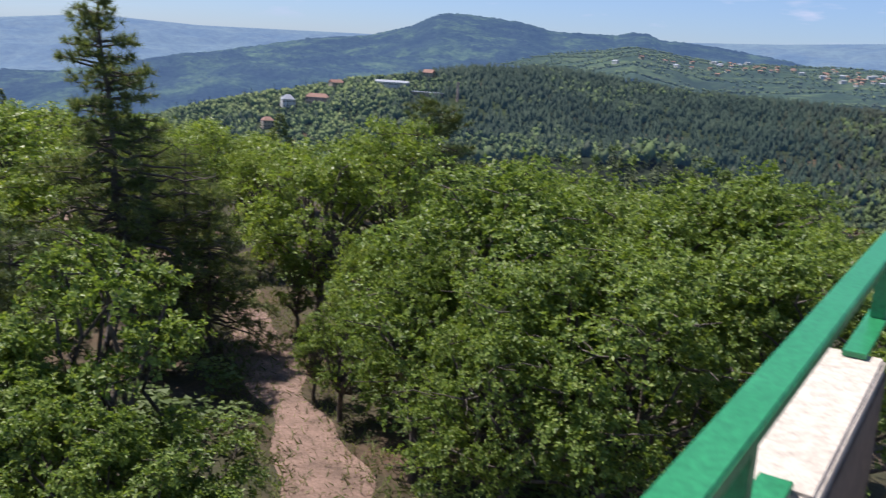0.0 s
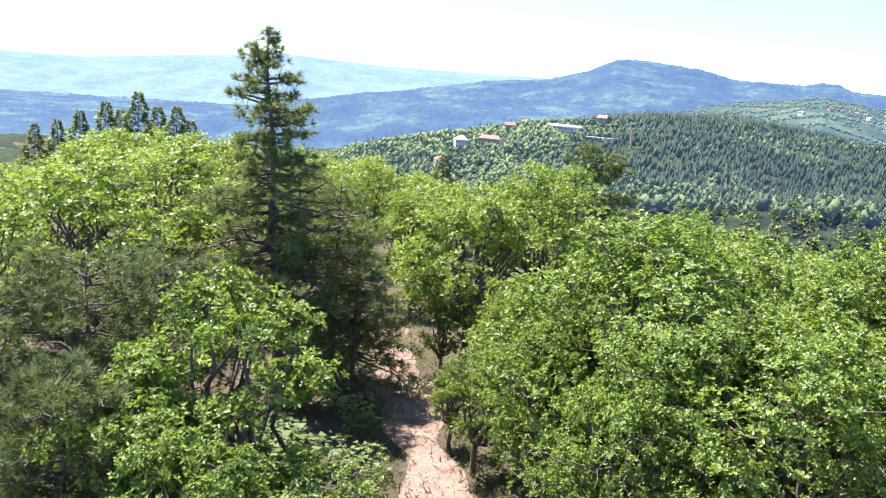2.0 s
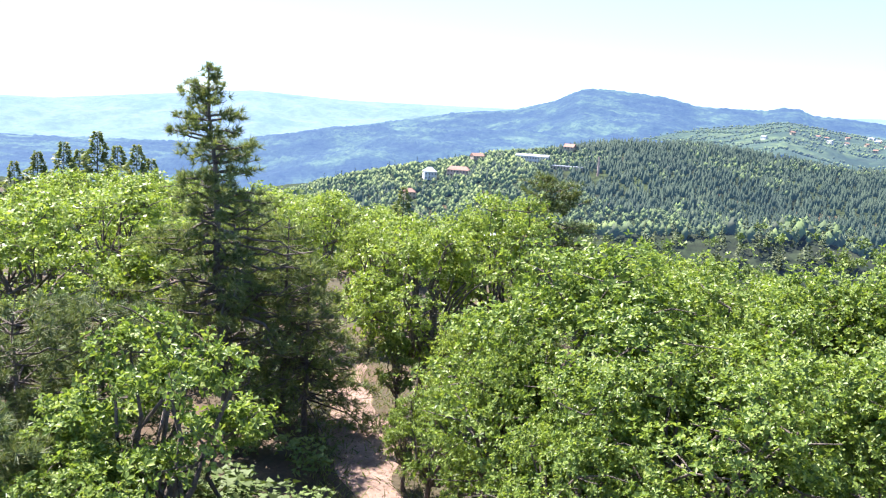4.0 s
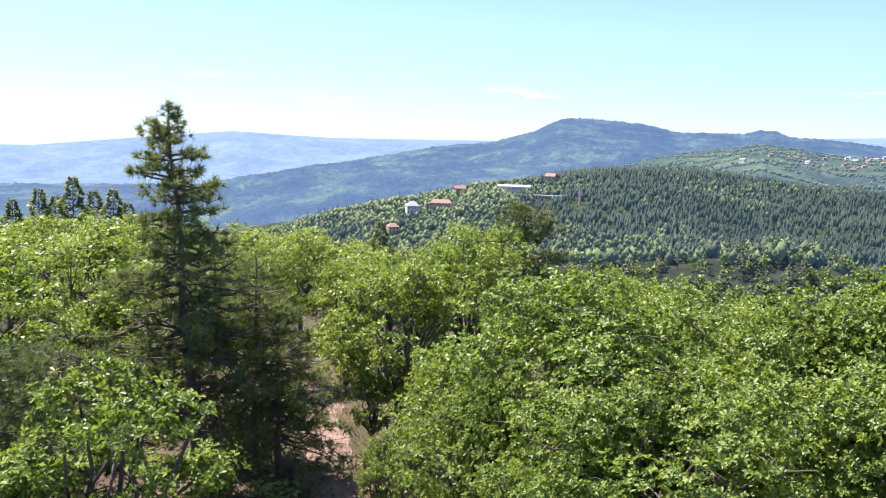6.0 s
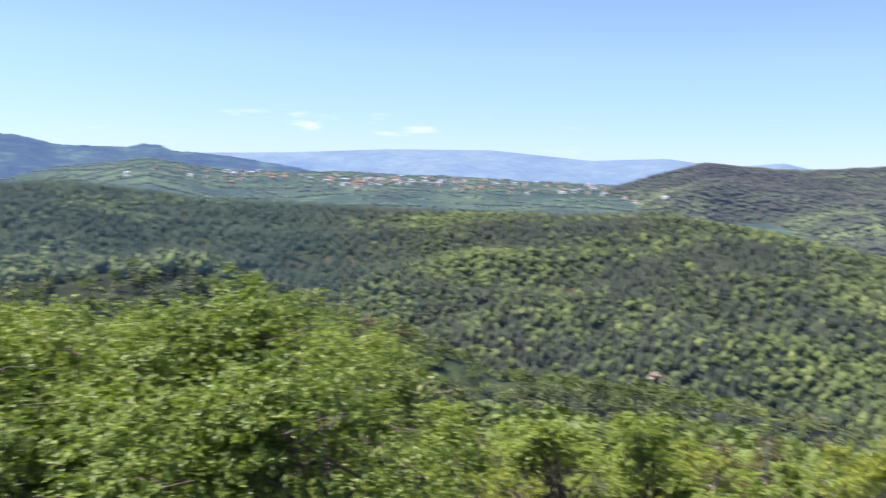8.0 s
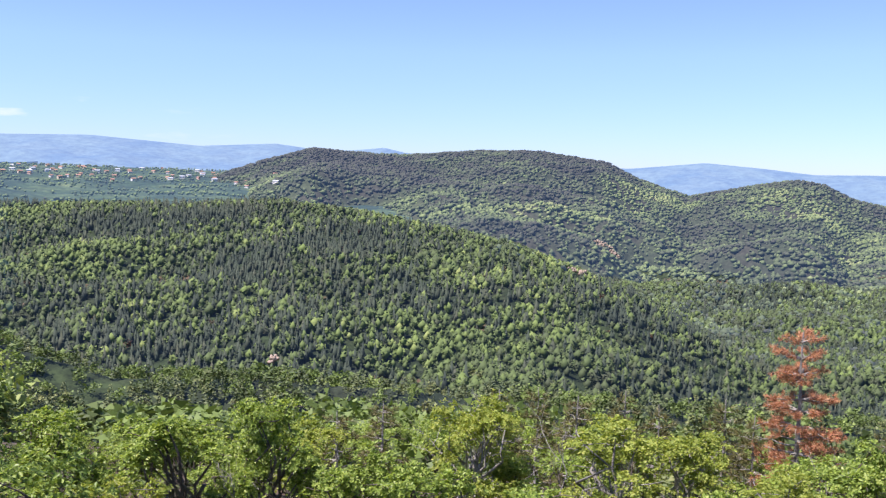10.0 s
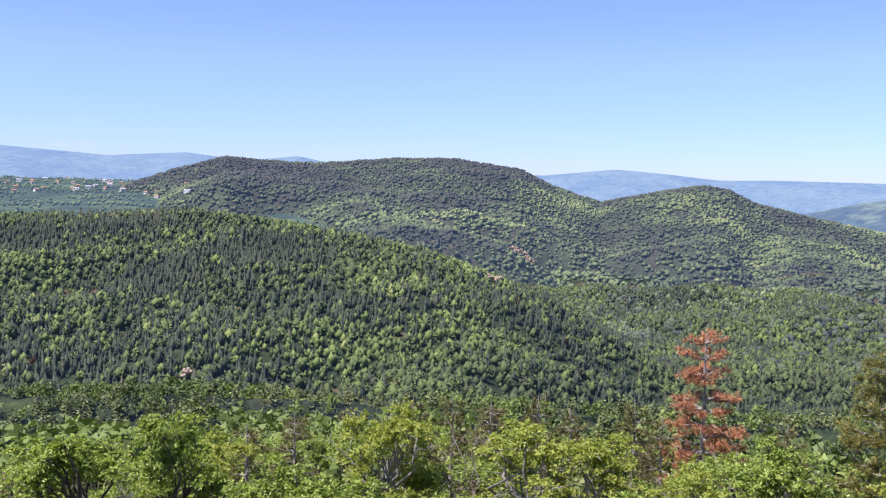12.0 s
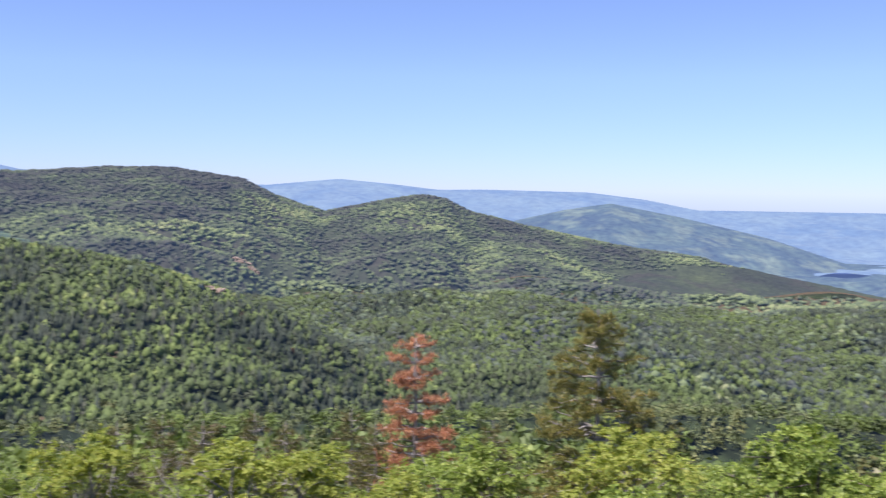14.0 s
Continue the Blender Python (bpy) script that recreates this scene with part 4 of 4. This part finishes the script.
def part(name, bm, mat, parent, label=""):
    me = bpy.data.meshes.new(name)
    bm.to_mesh(me); bm.free()
    me.materials.append(mat)
    ob = new(name, me)
    ob.parent = parent
    return tagged(ob, label)

def block(name, dims, mat, parent, label="", bevel=0.006):
    bm = bmesh.new(); box(bm, *dims, bevel)
    return part(name, bm, mat, parent, label)

block("shaft", (RX0 + 0.2, RY0 + 0.2, -1.5, RX1 - 0.2, RY1 - 0.2, EYE - 1.76), CREAM, tower, "cream rendered tower wall", 0.02)
block("platform", (RX0 - 0.2, RY0 - 0.2, EYE - 1.75, RX1 + 0.2, RY1 + 0.2, EYE - 1.55), CONCRETE, tower, "worn brownish concrete platform", 0.02)
def side(x0, y0, x1, y1, first):
    """One side of the guard: handrail, posts on foot plates, parapet blocks between the posts."""
    L = math.hypot(x1 - x0, y1 - y0)
    m = pose(x0, y0, 0, 0, 0, math.degrees(math.atan2(y1 - y0, x1 - x0)))
    made = [block("handrail", (-0.03, -0.03, RAIL_Z - 0.032, L - 0.031, 0.035, RAIL_Z), GREEN_PAINT, tower, "green painted flat handrail", 0.004)]
    s = first
    while s + 0.965 < L:
        made.append(block("parapet_block", (max(s, 0.1), -0.07, EYE - 1.549, s + 0.965, 0.095, EYE - 0.76), CREAM, tower, "cream parapet block", 0.008))
        # thin panel, browner and darker than the block, added on its inner side
        made.append(block("inner_face", (max(s, 0.1) + 0.004, -0.0775, EYE - 1.548, s + 0.961, -0.0705, EYE - 0.80), INNER, tower, "thin brown panel on the inner side of the parapet block", 0.001))
        if s + 1.4 < L:
            # a flat bar bridges the gap between two blocks, and a post stands on it
            made.append(block("foot_plate", (s + 0.9, -0.028, EYE - 0.757, min(s + 1.688, L - 0.05), 0.034, EYE - 0.742), GREEN_PAINT, tower, "", 0.002))
            made.append(block("post", (s + 1.3, -0.022, EYE - 0.741, s + 1.344, 0.022, RAIL_Z - 0.033), GREEN_PAINT, tower, "", 0.003))
        s += 1.68
    for o in made: o.matrix_local = m
side(RX0, RY0, RX0, RY1, -0.33)
side(RX0, RY1, RX1, RY1, 0.3)
side(RX1, RY1, RX1, RY0, 0.3)
side(RX1, RY0, RX0, RY0, 0.3)

# ---------------------------------------------------------------- villas on the near hill, town on the plateau
WHITE_WALL = surface("white_wall", ((0.3, (0.66, 0.65, 0.62)), (0.7, (0.78, 0.77, 0.74))), 0.4, 0.9, 0.0, 2)
PINK_WALL = surface("pink_wall", ((0.3, (0.62, 0.42, 0.34)), (0.7, (0.7, 0.5, 0.42))), 0.4, 0.9, 0.0, 2)
BEIGE_WALL = surface("beige_wall", ((0.3, (0.5, 0.42, 0.32)), (0.7, (0.6, 0.5, 0.4))), 0.4, 0.9, 0.0, 2)
GREY_WALL = surface("grey_wall", ((0.3, (0.36, 0.36, 0.36)), (0.7, (0.46, 0.46, 0.46))), 0.4, 0.9, 0.0, 2)
TILES = surface("red_roof_tiles", ((0.3, (0.27, 0.15, 0.115)), (0.7, (0.35, 0.21, 0.165))), 0.6, 0.85, 0.0, 3)
SLATE = surface("pale_slate", ((0.3, (0.3, 0.33, 0.38)), (0.7, (0.42, 0.45, 0.5))), 0.6, 0.5, 0.0, 3)
GLASS = surface("window_glass", ((0.3, (0.03, 0.04, 0.05)), (0.7, (0.06, 0.07, 0.09))), 1, 0.1, 0.0)

def gable(bm, w, d, z0, h, hip=0.0, over=0.35):
    """A pitched or hipped roof with eaves."""
    w, d = w / 2 + over, d / 2 + over
    q = w - hip * d if hip else w
    v = [bm.verts.new(c) for c in ((-w, -d, z0), (w, -d, z0), (w, d, z0), (-w, d, z0), (-q, 0, z0 + h), (q, 0, z0 + h))]
    for f in ((0, 1, 5, 4), (2, 3, 4, 5), (1, 2, 5), (3, 0, 4), (3, 2, 1, 0)):
        bm.faces.new([v[i] for i in f])

def house(name, w, d, h, wall, roof, label, hip=0.0, rise=2.4, storeys=2, bays=4, flat=False, category="house"):
    root = tagged(new(name), label, category)
    block("wall", (-w / 2, -d / 2, -3, w / 2, d / 2, h), wall, root, "", 0.0)
    bm = bmesh.new()
    if flat: box(bm, -w / 2 - 0.2, -d / 2 - 0.2, h + 0.004, w / 2 + 0.2, d / 2 + 0.2, h + 0.4)
    else: gable(bm, w, d, h + 0.004, rise, hip)
    part("roof", bm, roof, root)
    for s in range(storeys):
        for b in range(bays):
            x, z = -w / 2 + w * (b + 0.5) / bays, h * (s + 0.35) / storeys
            block("window", (x - 0.5, -d / 2 - 0.03, z, x + 0.5, -d / 2 + 0.1, z + 1.4), GLASS, root, "", 0.0)
    return root

def stand(root, spot, turn=0.0):
    x, y, z = spot
    root.matrix_world = pose(x, y, z - 0.2, 0, 0, math.degrees(math.atan2(-x, y)) + turn)

stand(house("villa", 11, 9, 7.5, WHITE_WALL, SLATE, "white villa with hipped grey slate roof among trees", 0.8, 4.0), VILLAS["white"], 12)
stand(house("villa", 19, 9, 6.5, PINK_WALL, TILES, "pink villa with red tiled roof among trees", 0.6, 3.0, 2, 7), VILLAS["pink"], -10)
stand(house("villa", 8, 6, 4.5, WHITE_WALL, SLATE, "small white house with pale roof among trees", 0.0, 2.0, 1, 3), VILLAS["small"], 20)
stand(house("villa", 11, 8, 6, BEIGE_WALL, TILES, "beige house with tiled roof among trees", 0.0, 2.6, 2, 4), VILLAS["beige"], 25)
stand(house("villa", 15, 11, 9, GREY_WALL, SLATE, "large grey house with a hipped slate roof", 0.9, 4.5, 3, 5), VILLAS["grey"], -15)
stand(house("villa", 30, 10, 7.5, WHITE_WALL, SLATE, "long white modern building with a grey roof", 0.0, 1.6, 2, 12), VILLAS["long"], -8)
stand(house("terrace_building", 34, 7, 3.4, BEIGE_WALL, SLATE, "long low beige building with flat roof", flat=True, storeys=1, bays=12), VILLAS["terrace"], -6)
stand(house("villa", 12, 8, 6, BEIGE_WALL, TILES, "house with bright red tiled roof on the hill", 0.0, 3.2, 2, 4), VILLAS["red"], 15)
stand(house("villa", 10, 8, 5, BEIGE_WALL, TILES, "house with bright red tiled roof on the hill", 0.0, 3.0, 2, 3), VILLAS["red2"], -20)
stand(house("villa", 11, 8, 6, PINK_WALL, TILES, "house with bright red tiled roof on the hill", 0.0, 3.0, 2, 3), VILLAS["red3"], 5)
stand(house("villa", 9, 8, 6, BEIGE_WALL, TILES, "ochre house half hidden by trees", 0.7, 2.8, 2, 3), VILLAS["gold"], 15)
stack = tagged(new("chimney_stack"), "tall slim brick chimney above the conifers", "chimney")
v, f = tube([(0, 0, -2), (0, 0, 8), (0, 0, 17), (0, 0, 17.6)], (1.1, 0.95, 0.8, 0.95), 10)
mesh_object("shaft", v, f, PINK_WALL, stack, True)
stand(stack, VILLAS["chimney"])

hrng = np.random.default_rng(15)
TOWN = [house("town_house", w, d, h, wall, roof, "small pale house with tiled roof in the town", 0.0, 1.6, 1, 2) for w, d, h, wall, roof in (
    (7, 5, 3.6, WHITE_WALL, TILES), (8, 5, 4.2, BEIGE_WALL, TILES), (10, 6, 4.5, WHITE_WALL, SLATE), (6, 5, 3.4, PINK_WALL, TILES))]
made = 0
for _ in range(900):
    c = hrng.choice(7)
    az = (-38, -41.5, -44.2, -33, -27, -21, -16)[c] + hrng.normal() * (2.2, 2, 1.4, 2.5, 2.5, 2.5, 2)[c]
    el = (-0.95, -0.95, -1.3, -0.9, -0.9, -0.8, -0.6)[c] + hrng.normal() * 0.22
    over = east_hill if az < -43.5 else north_hills
    x, y, z = slope_at(az, el, over, 1250, 2300)
    if math.hypot(x, y) < 1300 or el > -0.45 or az < -43.6: continue
    ob = copy_thing(TOWN[int(hrng.integers(4))], pose(x, y, z, 0, 0, az + hrng.uniform(-50, 50)))
    tagged(ob, group="houses of the town")
    CLEARINGS.append((x, y, 6))
    made += 1
    if made > 150: break
for t_ in TOWN: retire(t_)

# pale bare rock on the slopes
ROCK = surface("pale_rock", ((0.3, (0.22, 0.165, 0.125)), (0.7, (0.36, 0.29, 0.235))), 0.3, 0.95, 0.4, 2)
def rocks(az, el, over, r0, r1, wide, n, size, seed, lift=0.0):
    rng = np.random.default_rng(seed)
    x, y, z = slope_at(az, el, over, r0, r1)
    v, f = lumpy(rng, 3, 6, ((0.1, 0.5), (0.5, 0.5), (0.85, 0.3)))
    a, q = rng.uniform(0, 6.28, n), np.sqrt(rng.uniform(0, 1, n)) * wide
    px, py = x + np.cos(a) * q, y + np.sin(a) * q
    pv, pf = spread(v, f, np.stack([px, py, over(px, py) - size * 0.2 + lift], 1), turns(rng, n), size * rng.uniform(0.4, 1.2, n))
    CLEARINGS.append((x, y, wide))
    tagged(mesh_object("rock_outcrop", pv, pf, ROCK), "pale broken rocks bare of trees on the wooded slope", "rocks", kind="stuff")
rocks(-64.2, -4.95, east_hill, 760, 1900, 17, 70, 2.6, 1, 4.0)
rocks(-43.45, -12.9, land, 180, 420, 2.2, 14, 2.2, 2, 6.5)
rocks(-62.3, -6.8, land, 420, 760, 6, 16, 3, 3, 5.0)

# ---------------------------------------------------------------- the far woods themselves
conif = patchy(0.1, 60, 21)
# brush under the trees
BRUSH = [clump_tree(prng, 150, False, 0.09) for _ in range(3)]
wood("undergrowth", 14, 760, (-20, 46), (9, 46), land, lambda x, y, z, az, r: np.array([not on_track(a, b, 1.6) for a, b in zip(x, y)]), BRUSH, (0.5, 1.3), LEAVES_MID, "low dark green brush under the trees", 2.0)
def lower(k):
    return lambda x, y, z, az, r: k(x, y, z, az, r) & (z + 7 < EYE + r * np.tan(np.radians(np.where(az < -28, -13.6, np.where(az < 4, -8.6, np.interp(az, (4, 10, 14, 22, 30, 37), (-8, -6.2, -5.3, -4.4, -4.6, -9)))))))
wood("oak_wood", 1, 900, (-115, 46), (64, 130), land, lower(opposite(patchy(0.3, 60, 21))), NEAR_ROUND, (5.5, 8), LEAVES_MID, "light green oak wood falling away from the knoll")
wood("pine_wood", 2, 260, (-115, 10), (64, 130), land, lower(conif), NEAR_CONE, (6, 8.5), leaf_material("olive_needles", ((0, (0.05, 0.06, 0.02)), (1, (0.13, 0.13, 0.045))), 0.1), "olive young conifers on the slope", 1.2)
def below_sight(x, y, z, az, r):
    return z + 4.5 < EYE + r * np.tan(np.radians(-13.3))
wood("young_wood", 18, 1700, (-115, -26), (44, 150), land, below_sight, SPUR_ROUND, (2.8, 4.8), LEAVES_MID, "young broadleaf trees filling the slope below the knoll", 1.3, behind=True)
wood("mixed_wood", 20, 3000, (-110, -26), (130, 400), land, lambda x, y, z, az, r: z + 6 < EYE + r * np.tan(np.radians(-12.2)), SPUR_ROUND[:3] + SPUR_CONE[:3], (3.5, 7.5), NEEDLES_MID, "mixed wood in the hollow behind the spur", 1.2, behind=True)
wood("oak_wood", 3, 5600, (-110, 46), (125, 345), land, opposite(conif), SPUR_ROUND, (4.8, 8), LEAVES_MID, "green broadleaf wood on the spur", 1.1)
wood("pine_wood", 4, 3600, (-110, 46), (125, 345), land, conif, SPUR_CONE, (7, 10), NEEDLES_MID, "dark conifers on the spur", 1.1)
wood("copper_wood", 5, 26, (-95, -15), (150, 320), land, patchy(0.3, 50, 3), SPUR_ROUND, (5, 8), RED_FAR, "scattered dying trees with reddish crowns")
# on the hillside pines and broadleaf trees stand mixed; the villas lie among broadleaf trees, the ridge beside them is dark with pines
dark_hill = lambda x, y, z, az, r: (waves(x, y, 170, 31) + np.random.default_rng(4).uniform(-0.8, 0.8, len(x)) + np.interp(az, (-92, -70, -55, -30, -25, -3, 1, 6), (-0.5, -0.3, -0.05, 0.0, 0.8, 0.9, -0.6, -1.0)) - np.where(az > -27, 1.3 * np.clip((690 - r) / 90, 0, 1), 0)) > 0.0
villa_stands = lambda x, y, z, az, r: 0.45 + 0.2 * waves(x, y, 120, 8) + 0.12 * waves(x, y, 45, 9) + 0.25 * np.clip(az / 6, 0, 1) - 0.12 * np.clip((-az - 60) / 8, 0, 1)
def sector(keep, north, seed):
    """The northern half of the hillside, with more haze painted in, and the rest run into one another."""
    def both(x, y, z, az, r):
        n_ = az + np.random.default_rng(seed + 40).uniform(-5, 5, len(az)) > -25
        return keep(x, y, z, az, r) & (n_ if north else ~n_)
    return both
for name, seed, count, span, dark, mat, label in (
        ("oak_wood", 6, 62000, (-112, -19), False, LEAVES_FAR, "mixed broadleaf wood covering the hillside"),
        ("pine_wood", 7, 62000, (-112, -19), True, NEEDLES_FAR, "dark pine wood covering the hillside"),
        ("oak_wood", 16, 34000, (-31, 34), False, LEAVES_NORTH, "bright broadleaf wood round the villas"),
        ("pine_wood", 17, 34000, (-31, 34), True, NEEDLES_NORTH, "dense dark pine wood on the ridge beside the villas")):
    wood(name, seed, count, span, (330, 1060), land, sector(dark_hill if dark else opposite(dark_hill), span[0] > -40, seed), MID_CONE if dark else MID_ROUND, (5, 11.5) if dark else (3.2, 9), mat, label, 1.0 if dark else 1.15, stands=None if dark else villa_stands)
wood("fir_wood", 19, 420, (-12, 16), (380, 900), land, patchy(-0.2, 90, 23), SPUR_CONE, (9, 14), NEEDLES_NORTH, "tall slim dark firs scattered among the broadleaf trees", 0.7)
wood("copper_wood", 8, 40, (-90, -20), (420, 760), land, patchy(-2, 50, 3), SPUR_ROUND, (5, 8), RED_FAR, "scattered dying trees with reddish crowns", 0.8)
def valley(x, y):
    r = np.hypot(x, y)
    return np.where(r > 1225, east_hill(x, y), np.maximum(land(x, y), np.where(r > 700, east_hill(x, y), -999)))
def east_stands(x, y, z, az, r):
    return 0.54 + 0.32 * waves(x, y, 330, 61) + 0.22 * waves(x, y, 110, 62) - 0.32 * np.clip((z + 45) / 50, 0, 1)
wood("mixed_wood", 9, 66000, (-118, -33), (600, 2000), valley, lambda x, y, z, az, r: (az < -57) | (r > 900), FAR_ROUND + FAR_CONE, (3.6, 7.5), LEAVES_EAST, "mixed wood on the hills across the valley", 1.75, stands=east_stands, odd=0.1)
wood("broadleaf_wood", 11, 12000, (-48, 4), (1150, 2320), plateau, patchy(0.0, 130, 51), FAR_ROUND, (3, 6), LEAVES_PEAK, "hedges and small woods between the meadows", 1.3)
